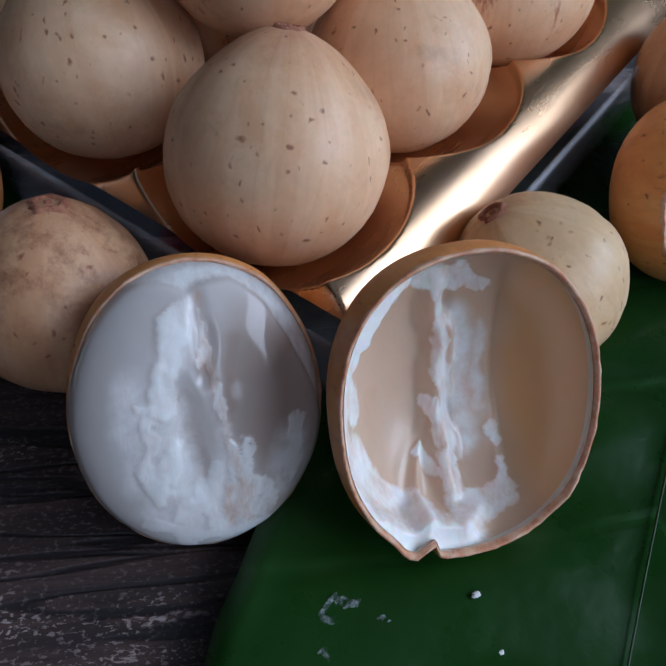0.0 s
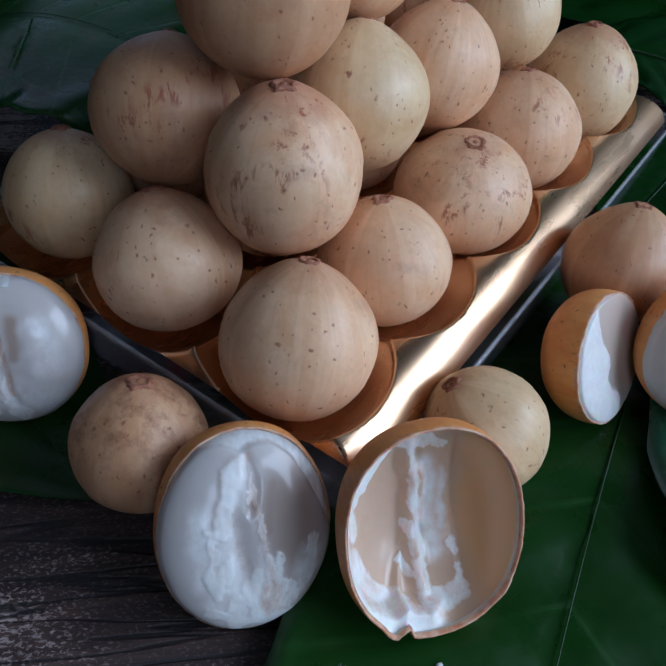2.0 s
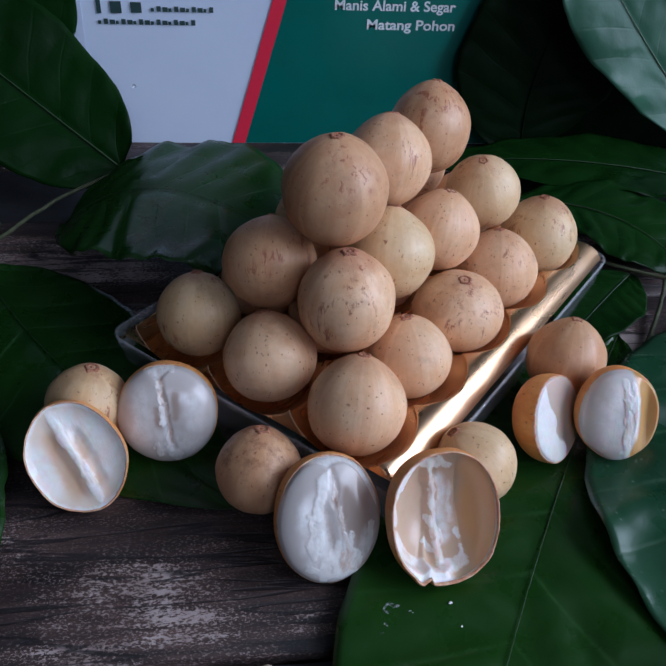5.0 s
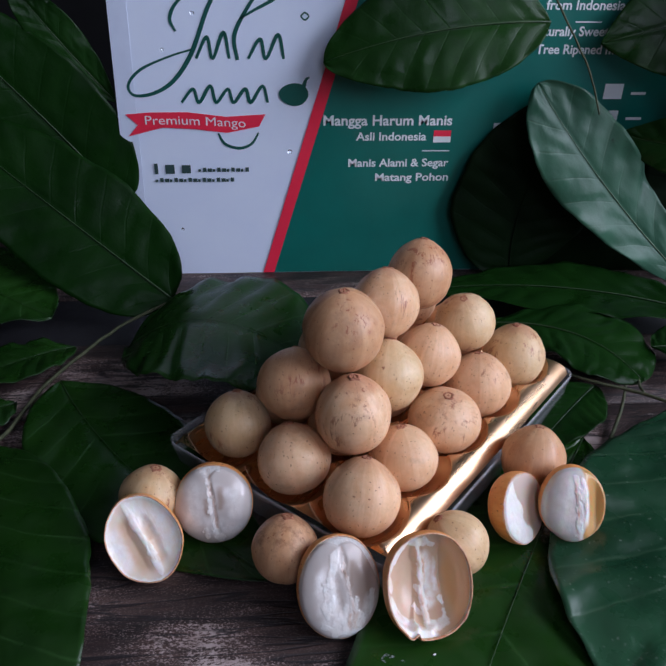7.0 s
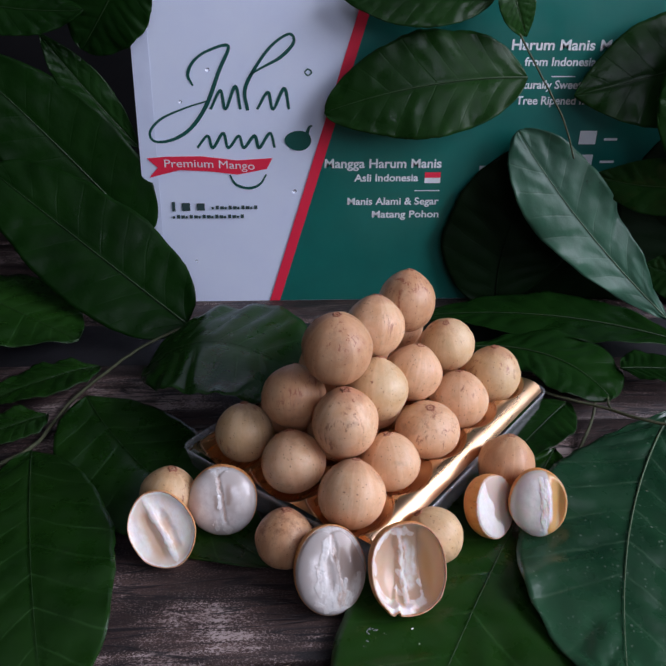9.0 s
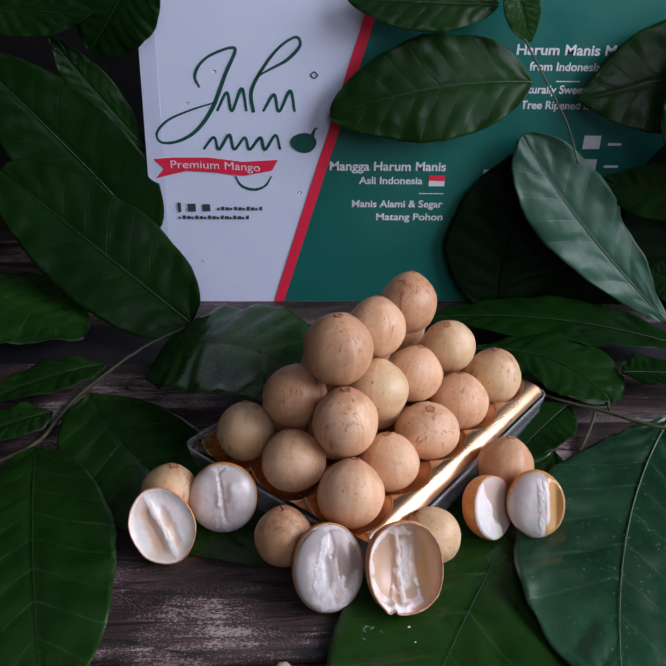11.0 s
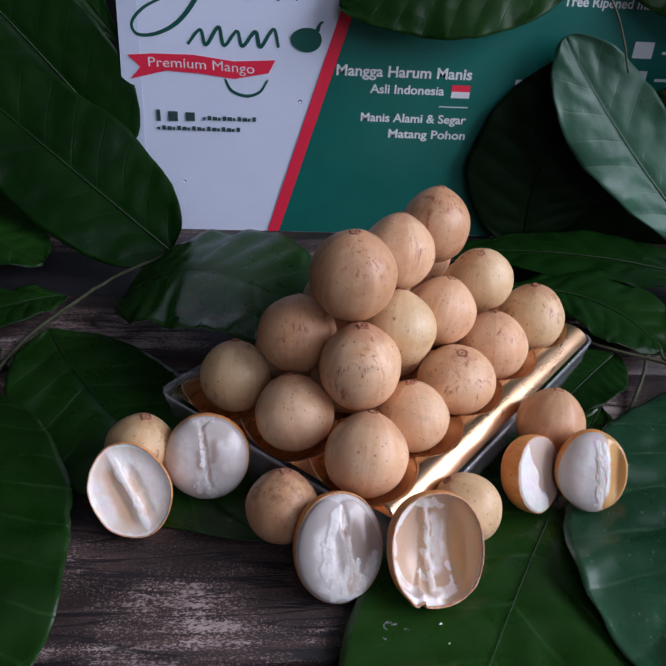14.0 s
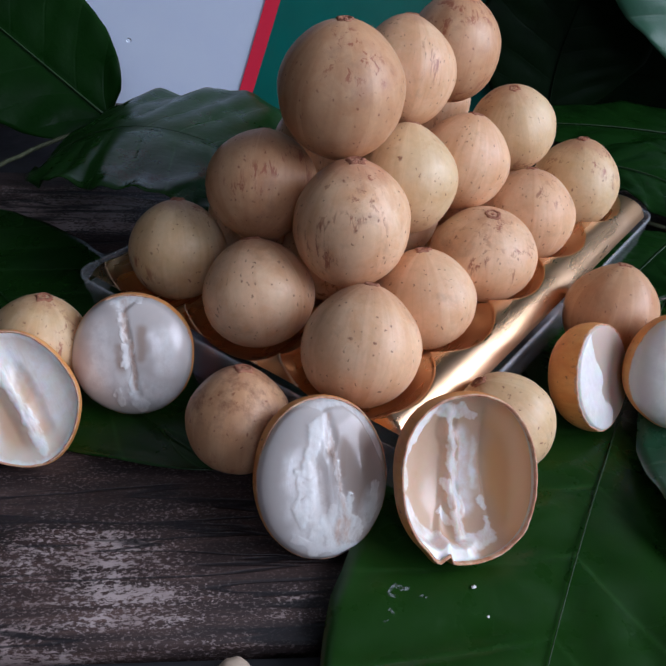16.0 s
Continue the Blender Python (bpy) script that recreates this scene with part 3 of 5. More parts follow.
# the emblem: green brush flourishes, a row of slanting strokes, a mango shape and the red ribbon
stroke([(-0.1085, 0.1990), (-0.1118, 0.2080), (-0.1062, 0.2185), (-0.0940, 0.2265), (-0.0775, 0.2300), (-0.0860, 0.2110), (-0.0985, 0.1830), (-0.1130, 0.1640), (-0.1290, 0.1545), (-0.1440, 0.1530), (-0.1475, 0.1610), (-0.1370, 0.1720), (-0.1160, 0.1810), (-0.0980, 0.1865)], [0.0014, 0.0024, 0.0018, 0.0020, 0.0026, 0.0030, 0.0028, 0.0022, 0.0018, 0.0020, 0.0014, 0.0012], INK_GREEN, "emblem", "green brush flourish emblem")
stroke([(-0.0640, 0.1790), (-0.0655, 0.1960), (-0.0560, 0.2140), (-0.0420, 0.2310), (-0.0280, 0.2395), (-0.0245, 0.2330), (-0.0350, 0.2220), (-0.0500, 0.2140), (-0.0610, 0.2080)], [0.0024, 0.0028, 0.0022, 0.0018, 0.0020, 0.0026, 0.0018, 0.0012], INK_GREEN, "emblem")
def ripple(x0, x1, z0, h, count):
    """A slanting wavy brush line of that many crests."""
    pts = []
    for k in range(2 * count + 1):
        up = k % 2
        x = x0 + (x1 - x0) * k / (2 * count)
        pts.append((x + (0.0028 if up else 0), z0 + h * (0.82 + 0.18 * (k * 5 % 3 == 0)) if up else z0))
    stroke(pts, [0.0018, 0.0024, 0.0020, 0.0026, 0.0018], INK_GREEN, "emblem")


ripple(-0.0950, -0.0700, 0.1800, 0.0185, 2)
ripple(-0.0560, -0.0290, 0.1800, 0.0170, 2)
ripple(-0.1085, -0.0420, 0.1475, 0.0125, 5)
mango = [(-0.0230 + 0.0115 * math.cos(a) * (1 + 0.12 * math.cos(a - 0.6)), 0.1535 + 0.0085 * math.sin(a) * (1 + 0.2 * math.cos(a))) for a in np.linspace(0, 2 * math.pi, 28, endpoint=False)]
part("emblem", slab_bm(mango, -0.0009, -0.0007), INK_GREEN, carton, "green mango shape", False)
stroke([(-0.0140, 0.1600), (-0.0120, 0.1650), (-0.0095, 0.1665)], [0.003, 0.0018, 0.0012], INK_GREEN, "emblem")
stroke([(-0.0820, 0.1235), (-0.0770, 0.1150), (-0.0660, 0.1115), (-0.0560, 0.1150), (-0.0500, 0.1240)], [0.0012, 0.0020, 0.0022, 0.0018, 0.0012], INK_GREEN, "emblem")
stroke([(-0.0160, 0.2100), (-0.0130, 0.2125), (-0.0100, 0.2100), (-0.0130, 0.2075), (-0.0160, 0.2100)], [0.0010, 0.0010], INK_GREEN, "emblem")
ribbon = [(-0.1528, 0.1385), (-0.135, 0.1400), (-0.105, 0.1402), (-0.075, 0.1366), (-0.0442, 0.1385), (-0.0495, 0.1290), (-0.075, 0.1240), (-0.100, 0.1270), (-0.125, 0.1283), (-0.152, 0.1215), (-0.1440, 0.1303)]
red_ribbon = part("ribbon", slab_bm(ribbon, -0.0009, -0.0007), RED_CARD, carton, "red printed ribbon", False)
words = fit_words("Premium Mango", -0.1380, -0.0600, 0.1300, 0.0068, INK_WHITE, bold=0.0, on=red_ribbon)
for q in words.data.vertices:
    q.co.y = -0.0012
    q.co.z += 0.0008 - 0.0024 * max(0, (q.co.x + 0.112) / 0.05) ** 1.2 if q.co.x > -0.112 else 0.0008
for x0, z0, x1, z1 in ((-0.1350, 0.0905, -0.1322, 0.0992), (-0.1262, 0.0908, -0.1190, 0.0982), (-0.1130, 0.0912, -0.1060, 0.0978)):
    part("printed_bar", slab_bm([(x0, z0), (x1, z0), (x1, z1), (x0, z1)], -0.0009, -0.0007), INK_DARK, carton, "", False)
# rows of short bars for the small writing
for x0, x1, z, count in ((-0.1000, -0.0580, 0.0922, 11), (-0.1352, -0.0704, 0.0838, 17)):
    for k in range(count):
        a = x0 + (x1 - x0) * k / count
        b, h = a + 0.0020 + 0.0007 * (k * 7 % 3), z + 0.0022 + 0.0006 * (k * 5 % 3)
        part("printed_bar", slab_bm([(a, z), (b, z), (b, h), (a, h)], -0.0009, -0.0007), INK_DARK, carton, "", False)

# ---- tray: gold insert with cups in a clear plastic tray ----
ANGLE = 48.0
E1 = Vector((math.cos(radians(ANGLE)), math.sin(radians(ANGLE)), 0))
E2 = Vector((-E1.y, E1.x, 0))
U0, U1, V0, V1 = -0.0430, 0.1575, -0.0610, 0.0935
CU = [-0.0268 + 0.0400 * i for i in range(5)]
CV = [-0.0285 + 0.0445 * j for j in range(3)]
TRAY = Matrix.Translation((0, 0, 0.0030)) @ Matrix.Rotation(radians(-1.9), 4, "Y") @ Matrix.Rotation(radians(ANGLE), 4, "Z")
tray = thing("fruit_tray", TRAY, "clear plastic tray with shiny gold cupped insert holding fruit", "tray")
WEB = 0.0268


def insert_height(u, v):
    du, dv = min(u - U0, U1 - u), min(v - V0, V1 - v)
    r = min(math.hypot(u - a, v - b) for a in CU for b in CV)
    if v < CV[0]:
        # a narrow lip at the outer cups, then a shoulder that rolls over and runs out at the tray's edge
        x = max(0.0135 - dv, 0)
        z = WEB - 0.0130 * (1 - (1 - min(x / 0.0132, 1) ** 2) ** 0.5) - 0.05 * x
        z = min(z, WEB - 0.0105 + 0.0105 * (1 - (1 - min(du / 0.006, 1)) ** 2) ** 0.5)
    else:
        edge = min(max(min(du / 0.006, (dv - 0.0030) / 0.0100), 0), 1)
        z = WEB - 0.0105 * (1 - math.sin(edge * math.pi / 2)) ** 1.15
    bowl = 0.0145 + 25.4 * max(r - 0.004, 0) ** 2 + 3.0 * max(r - 0.0245, 0)
    k = 0.0010
    h = max(k - abs(z - bowl), 0) / k
    return min(z, bowl) - h * h * k * 0.25


nu, nv = 480, 360
rows = []
for j in range(nv + 1):
    v = V0 + 0.0012 + (V1 - V0 - 0.0024) * j / nv
    rows.append([(u := U0 + 0.0012 + (U1 - U0 - 0.0024) * i / nu, v, insert_height(u, v)) for i in range(nu + 1)])
part("gold_insert", grid_bm(rows), GOLD, tray, "shiny gold plastic insert with round cups")


def rounded(u0, u1, v0, v1, r, z, n=6):
    out = []
    for cx, cy, a0 in ((u1 - r, v1 - r, 0), (u0 + r, v1 - r, 90), (u0 + r, v0 + r, 180), (u1 - r, v0 + r, 270)):
        for k in range(n + 1):
            a = radians(a0 + 90 * k / n)
            out.append((cx + r * math.cos(a), cy + r * math.sin(a), z))
    return out


def tray_ring(grow, z):
    return rounded(U0 - grow, U1 + grow, V0 - grow, V1 + grow, 0.006 + grow, z)


def tray_shell(name, prof, mat, label):
    bm = grid_bm([tray_ring(g, z) for g, z in prof], True)
    bm.verts.ensure_lookup_table()
    if name == "clear_tray":
        cap(bm, bm.verts[:28])
        cap(bm, bm.verts[-28:])
    ob = part(name, bm, mat, tray, label)
    ob.visible_shadow = False


tray_shell("clear_tray", [(-0.0014, -0.0006), (-0.0006, 0.0006), (-0.0002, 0.0080), (0.0002, 0.0140), (0.0012, 0.0146), (0.0016, 0.0195), (0.0022, 0.0194), (0.0018, 0.0140), (0.0008, 0.0134), (0.0004, 0.0078), (0.0000, 0.0002), (-0.0012, -0.0012)], CLEAR, "clear plastic outer tray with a stepped wall")
tray_shell("rolled_rim", [(0.0015, 0.0197), (0.0019, 0.0203), (0.0025, 0.0201), (0.0027, 0.0192), (0.0025, 0.0191), (0.0023, 0.0198), (0.0019, 0.0200), (0.0017, 0.0196), (0.0015, 0.0197)], CLEAR_RIM, "glinting rolled rim of clear plastic")


# ---- whole fruit ----
def fruit_bm(seed, w=1.0, h=1.0):
    """A unit fruit: a slightly egg-shaped ball, its stem end at +z drawn to a blunt point."""
    rows, n, m = [], 40, 26
    for j in range(1, m):
        a = math.pi * j / m
        row = []
        for i in range(n):
            b = 2 * math.pi * i / n
            d = Vector((math.sin(a) * math.cos(b), math.sin(a) * math.sin(b), math.cos(a)))
            r = 1 + 0.030 * noise.noise(d * 1.3 + Vector((seed * 3.1, 0, 0))) + 0.008 * noise.noise(d * 4 + Vector((0, seed * 1.7, 0)))
            ridge = 0.050 * (abs(math.cos(2.5 * b + seed)) ** 0.8 - 0.6) * max(math.cos(a) + 0.3, 0) * math.sin(a)
            narrow = 1 - 0.105 * max(math.cos(a), 0) ** 2
            row.append(((r + ridge) * narrow * d.x * w, (r + ridge) * narrow * d.y * w, (r + 0.030 * max(math.cos(a), 0) ** 5) * d.z * h))
        rows.append(row)
    bm = grid_bm(rows, True)
    bm.verts.ensure_lookup_table()
    first, last = bm.verts[:n], bm.verts[-n:]
    top = bm.verts.new((0, 0, sum(q.co.z for q in first) / n + 0.00012))
    low = bm.verts.new((0, 0, sum(q.co.z for q in last) / n - 0.00012))
    for i in range(n):
        bm.faces.new((first[i], top, first[(i + 1) % n]))
        bm.faces.new((last[(i + 1) % n], low, last[i]))
    return bm


def scar_bm(seed, r, z):
    """The torn calyx on a fruit's stem end: an uneven low star of five lobes round a pit with a stub."""
    rnd = random.Random(seed)
    n = 25
    wob = [rnd.uniform(0.86, 1.14) for _ in range(n)]
    rows = []
    for f, dz, lobe in ((1.20, -0.0009, 0.12), (1.06, 0.0001, 0.11), (0.90, 0.0006, 0.09), (0.70, 0.0005, 0.06), (0.50, -0.0003, 0.03), (0.32, -0.0004, 0.0), (0.22, 0.0003, 0.0), (0.08, 0.0004, 0.0)):
        row = []
        for i in range(n):
            p = 2 * math.pi * i / n
            q = f * r * (1 + (wob[i] - 1) * min(f, 1)) * (1 + lobe * math.cos(5 * p + seed))
            row.append((q * math.cos(p), q * math.sin(p), z + dz * rnd.uniform(0.85, 1.15) - 0.6 * q * q / 0.02))
        rows.append(row)
    bm = grid_bm(rows, True)
    bm.verts.ensure_lookup_table()
    cap(bm, bm.verts[-n:])
    return bm


def whole_fruit(place, w, h, stem, seed, label, group, mat=SKIN):
    up = Vector(stem).normalized()
    m = Matrix.Translation(place) @ up.to_track_quat("Z", "Y").to_matrix().to_4x4() @ pose(0, 0, 0, 0, 0, 73 * seed % 360)
    f = thing("longkong_fruit", m, label, "fruit", group)
    h *= 0.97
    part("skin", fruit_bm(seed, w, h), mat, f)
    part("stem_scar", scar_bm(seed, 0.0023 + 0.0003 * (seed % 3), h * 1.030 - 0.0001), SCAR, f, "brown torn stem scar")
    return f


PILE = "fruit piled in the tray"
PALE_L = "pale tan speckled longkong fruit stacked in the gold tray"
# place, half width, half height, stem direction
STACK = [
    (0.0035, -0.0383, 0.0354, 0.0190, 0.0202, (0.15, 0.45, 1.0)),
    (-0.0291, -0.0077, 0.0351, 0.0193, 0.0193, (-0.15, 0.5, 1.0)),
    (-0.0598, 0.0258, 0.0325, 0.0185, 0.0195, (0.0, 0.4, 1.0)),
    (0.0286, -0.0094, 0.0345, 0.0185, 0.0181, (-0.1, 0.3, 1.0)),
    (0.0558, 0.0181, 0.0376, 0.0203, 0.0179, (0.0, -0.1, 1.0)),
    (0.0823, 0.0512, 0.0372, 0.0196, 0.0200, (0.0, 0.3, 1.0)),
    (0.1119, 0.0789, 0.0397, 0.0194, 0.0211, (0.0, 0.12, 1.0)),
    (0.0015, -0.0061, 0.0617, 0.0195, 0.0216, (0.0, 0.12, 1.0)),
    (-0.0282, 0.0216, 0.0622, 0.0198, 0.0200, (0.1, 0.7, 0.8)),
    (0.0231, 0.0244, 0.0642, 0.0195, 0.0201, (0.1, 0.45, 1.0)),
    (0.0496, 0.0464, 0.0624, 0.0184, 0.0188, (0.2, 0.2, 1.0)),
    (0.0777, 0.0784, 0.0652, 0.0185, 0.0187, (-0.2, -0.2, 1.0)),
    (-0.0025, 0.0184, 0.0973, 0.0211, 0.0227, (0.0, -0.02, 1.0)),
    (0.0230, 0.0492, 0.0950, 0.0190, 0.0201, (0.1, 0.4, 1.0)),
    (0.0482, 0.0839, 0.0954, 0.0192, 0.0215, (0.1, 0.25, 1.0)),
    # the inner and far cups, seen between the others
    (-0.0015, 0.0220, 0.0355, 0.0190, 0.0200, (0.0, 0.2, 1.0)),
    (0.0255, 0.0530, 0.0364, 0.0190, 0.0200, (0.1, 0.1, 1.0)),
    (0.0525, 0.0845, 0.0373, 0.0190, 0.0200, (0.0, 0.2, 1.0)),
    (0.0805, 0.1150, 0.0382, 0.0190, 0.0200, (0.0, 0.0, 1.0)),
    (-0.0315, 0.0510, 0.0345, 0.0190, 0.0200, (0.1, 0.2, 1.0)),
    (-0.0045, 0.0820, 0.0354, 0.0190, 0.0200, (0.0, 0.2, 1.0)),
    (0.0215, 0.1135, 0.0362, 0.0190, 0.0200, (0.0, 0.2, 1.0)),
    (0.0485, 0.1450, 0.0371, 0.0190, 0.0200, (0.0, 0.2, 1.0)),
    (-0.0065, 0.0560, 0.0623, 0.0185, 0.0200, (0.0, 0.2, 1.0)),
    (0.0205, 0.0830, 0.0632, 0.0185, 0.0200, (0.1, 0.2, 1.0)),
    (0.0485, 0.1140, 0.0641, 0.0185, 0.0200, (0.0, 0.2, 1.0)),
]
for i, (x, y, z, w, h, stem) in enumerate(STACK):
    whole_fruit((x, y, z), w, h, stem, i + 1, PALE_L, PILE, SKIN_YELLOW if i in (2, 6, 9, 11) else SKIN_TAN if i in (8, 12, 14) else SKIN)
LOOSE = "whole fruit lying beside the tray"
whole_fruit((-0.0345, -0.0547, 0.0197), 0.0161, 0.0170, (0.1, 0.35, 1.0), 41, "brownish tan longkong fruit lying by the tray corner", LOOSE, SKIN_RUSSET)
whole_fruit((0.0487, -0.0546, 0.0185), 0.0160, 0.0164, (-0.6, 0.3, 0.8), 42, "pale yellow longkong fruit with a reddish brown stem end", LOOSE, SKIN_YELLOW)
whole_fruit((0.1025, -0.0014, 0.0243), 0.0174, 0.0187, (0.15, 0.3, 1.0), 43, "ochre tan longkong fruit behind two opened halves", LOOSE, SKIN_TAN)
whole_fruit((-0.1028, -0.0163, 0.0193), 0.0168, 0.0178, (0.2, 0.2, 1.0), 44, "pale yellowish longkong fruit behind an opened half", LOOSE, SKIN_YELLOW)


# ---- opened halves ----
def half_frame(place, normal, roll):
    """Local z looks out of the cut, local y runs to the stem end."""
    z = Vector(normal).normalized()
    y = (Vector((0, 0, 1)) - z * z.z).normalized()
    x = y.cross(z)
    m = Matrix((x, y, z)).transposed().to_4x4()
    return Matrix.Translation(place) @ m @ pose(0, 0, 0, 0, 0, roll)


def bowl_rows(a, b, c, n, m, seed, wob=0.03, torn=False):
    rows = []
    for j in range(m + 1):
        t = math.pi / 2 * j / m
        row = []
        for i in range(n):
            p = 2 * math.pi * i / n
            r = 1 + wob * noise.noise((math.cos(p) * 1.6 + seed, math.sin(p) * 1.6, t)) + 0.02 * math.sin(p) ** 3
            if torn:
                # fuller outline, with a flap of peel and a notch beside it
                r = 1 / (abs(math.cos(p)) ** 2.25 + abs(math.sin(p)) ** 2.25) ** (1 / 2.25) + 0.4 * (r - 1)
                r += (0.050 * math.exp(-((p - 4.16) / 0.11) ** 2) - 0.100 * math.exp(-((p - 4.30) / 0.045) ** 2)) * math.cos(t) ** 6
            wide = math.cos(t) + 0.22 * math.sin(t) * math.cos(t)
            row.append((a * r * wide * math.cos(p), b * r * wide * math.sin(p), -c * math.sin(t)))
        rows.append(row)
    return rows


def closed_bowl(rows):
    bm = grid_bm(rows, True)
    bm.verts.ensure_lookup_table()
    cap(bm, bm.verts[-len(rows[0]):])
    return bm


def smoothly(lo, hi, q):
    q = min(max((q - lo) / (hi - lo), 0), 1)
    return q * q * (3 - 2 * q)


def fbm(x, y, z):
    return noise.noise((x, y, z)) + 0.5 * noise.noise((2.1 * x, 2.1 * y, z + 5)) + 0.25 * noise.noise((4.3 * x, 4.3 * y, z + 9))


def along(strips, x, y, blur):
    """How far (x, y) lies inside the nearest of the strips (x0, y0, x1, y1, half width), 0 to 1."""
    best = 0.0
    for x0, y0, x1, y1, w in strips:
        dx, dy = x1 - x0, y1 - y0
        k = min(max(((x - x0) * dx + (y - y0) * dy) / (dx * dx + dy * dy + 1e-9), 0), 1)
        best = max(best, smoothly(w * (1 + blur), w * (1 - blur), math.hypot(x - x0 - k * dx, y - y0 - k * dy)))
    return best


def half(place, normal, roll, a, b, c, seed, kind, label, skin=SKIN, dome=0.006, groove=(), white=(), soft=(), seam=(), tone=(), split=0.5, ring=0.0, ragged=0.09, crisp=0.75, hollow=0.0, inside=None, torn=False, tops=(), band=False):
    """An opened half: peel bowl, cut rim, and what fills it, with strips of torn pith, seams and areas of another
    tone.
    """
    f = thing("opened_longkong", half_frame(place, normal, roll), label, "fruit half", "opened fruit halves")
    n, m = 112, 16
    t = 0.0008 if kind == "empty" else 0.0007
    outer = bowl_rows(a, b, c, n, m, seed, torn=torn)
    part("peel", closed_bowl(outer), skin, f, "tan outer peel")

    def rough_edge(i, k):
        p = 2 * math.pi * i / n
        return noise.noise((math.cos(p) * k, math.sin(p) * k, seed * 2.0)) + 0.6 * noise.noise((math.cos(p) * 3 * k, math.sin(p) * 3 * k, seed * 3.0))

    bands = []
    for s, dz in ((1.004, -0.0009), (1.002, 0.0001), (1 - 0.3 * t / a, 0.0003), (1 - 0.6 * t / a, 0.0), (1 - 0.9 * t / a, -0.0009)):
        bands.append([(q[0] * (s + 0.006 * rough_edge(i, 7)), q[1] * (s + 0.006 * rough_edge(i, 7)), dz + 0.00035 * rough_edge(i, 5)) for i, q in enumerate(outer[0])])
    part("cut_rim", grid_bm(bands, True), RIM, f, "ragged orange brown cut edge of the peel")
    inner = bowl_rows(a - t, b - t, c - t, n, m, seed, torn=torn)
    inner = [[(x, y, z - 0.0006) for x, y, z in row] for row in inner]
    part("lining", closed_bowl(inner), INNER_PALE, f, "smooth inner lining of the peel")
    k, rings = 150, 72
    out = 0.0001 if kind == "full" else -0.4 * t
    edge = bowl_rows(a + out, b + out, 1.0, k, 1, seed, torn=torn)[0]

    def surface(x, y, ux, uy):
        rr = min(math.hypot(ux, uy), 1.0)
        n1 = fbm(x * 260, y * 170, seed * 3.0)
        n2 = noise.noise((x * 900, y * 500, seed * 5.0))
        jx, jy = ux + ragged * n1 + 0.5 * ragged * n2, uy + ragged * fbm(x * 200, y * 200, seed * 4.0 + 2)
        sx, sy = ux + 0.07 * fbm(x * 90, y * 90, seed), uy
        w = along(white, jx, jy, 0.22) * (0.70 + 0.30 * smoothly(-0.4, 0.4, n1))
        glow = along(soft, sx + 0.05 * n1, sy, 0.75)
        if ring:
            w = max(w, smoothly(ring - 0.05, ring + 0.06, rr + 0.05 * n1))
        tan = along(seam, ux + 0.04 * n1, uy, 0.7)
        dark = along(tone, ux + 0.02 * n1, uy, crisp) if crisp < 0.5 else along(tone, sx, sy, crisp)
        g = along(groove, sx, sy, 0.9)
        if kind == "full":
            z = dome * (1 - rr ** 2.8) ** 0.6 - 0.0008 * g * (1 - rr ** 5) - 0.0008 * smoothly(0.93, 1.0, rr)
            z -= hollow * smoothly(split - 0.05, split + 0.38, ux) * (1 - rr ** 3)
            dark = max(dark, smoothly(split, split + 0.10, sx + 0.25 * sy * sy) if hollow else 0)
            if tops:
                # white pith above the rounded tops of the segments
                above = smoothly(-0.012, 0.035, uy + 0.015 * n1 - max(hi - 1.4 * (ux - at) ** 2 for at, hi in tops))
                z -= 0.0011 * above
                w = max(w, above * (0.75 + 0.3 * n2))
                dark *= 1 - above
            if band:
                # a band of pith with a wavy edge beside a sunken segment
                bend = -0.24 + 0.15 * max(uy, 0) + 0.10 * smoothly(0.0, -0.8, uy) + 0.05 * math.sin(7 * uy) + 0.03 * n1
                dark = smoothly(bend - 0.05, bend + 0.05, ux)
                w = max(w, 0.8 * (1 - dark))
                z -= 0.0009 * dark * (1 - rr ** 4)
        elif kind == "shallow":
            z = -0.0026 * (1 - rr ** 5) + 0.0013 * g * (1 - rr ** 3) - 0.0005 * dark
        else:
            z = -c * 0.88 * (1 - rr ** 2.3) ** 0.5 + c * 0.17 * g * (1 - rr ** 4)
            z += 0.0016 * smoothly(0.05, 0.12, ux) * smoothly(0.47, 0.42, ux) * (1 - rr ** 4)
            crack = smoothly(0.10, 0.0, abs(ux - 0.42)) * smoothly(0.65, 0.45, abs(uy - 0.0))
            z -= 0.0005 * crack * abs(noise.noise((x * 700, y * 1100, 3.0)))
            # the lit right wall's lighter tan is put into the colour
            dark = max(dark, smoothly(0.40, 0.66, sx))
            # thick torn pith left standing inside one side of the rim
            at = math.atan2(uy, ux)
            shelf = smoothly(0.0, 0.045, rr - 0.87 + 0.05 * math.cos(3.1 * (at - 2.3)) + 0.05 * n1) * smoothly(0.05, -0.30, ux + 0.25 * uy)
            z += shelf * (-0.0012 - z) * 0.8
            w = max(w, shelf)
            dark *= 1 - shelf
        z += (0.00025 * noise.noise((x * 150, y * 100, seed * 3.0)) + w * (0.00024 + 0.00016 * n1 + 0.00010 * n2)) * (1 - rr ** 6)
        return z, min(w, 1), min(tan, 1), min(dark, 1), glow

    rows, cover = [], []
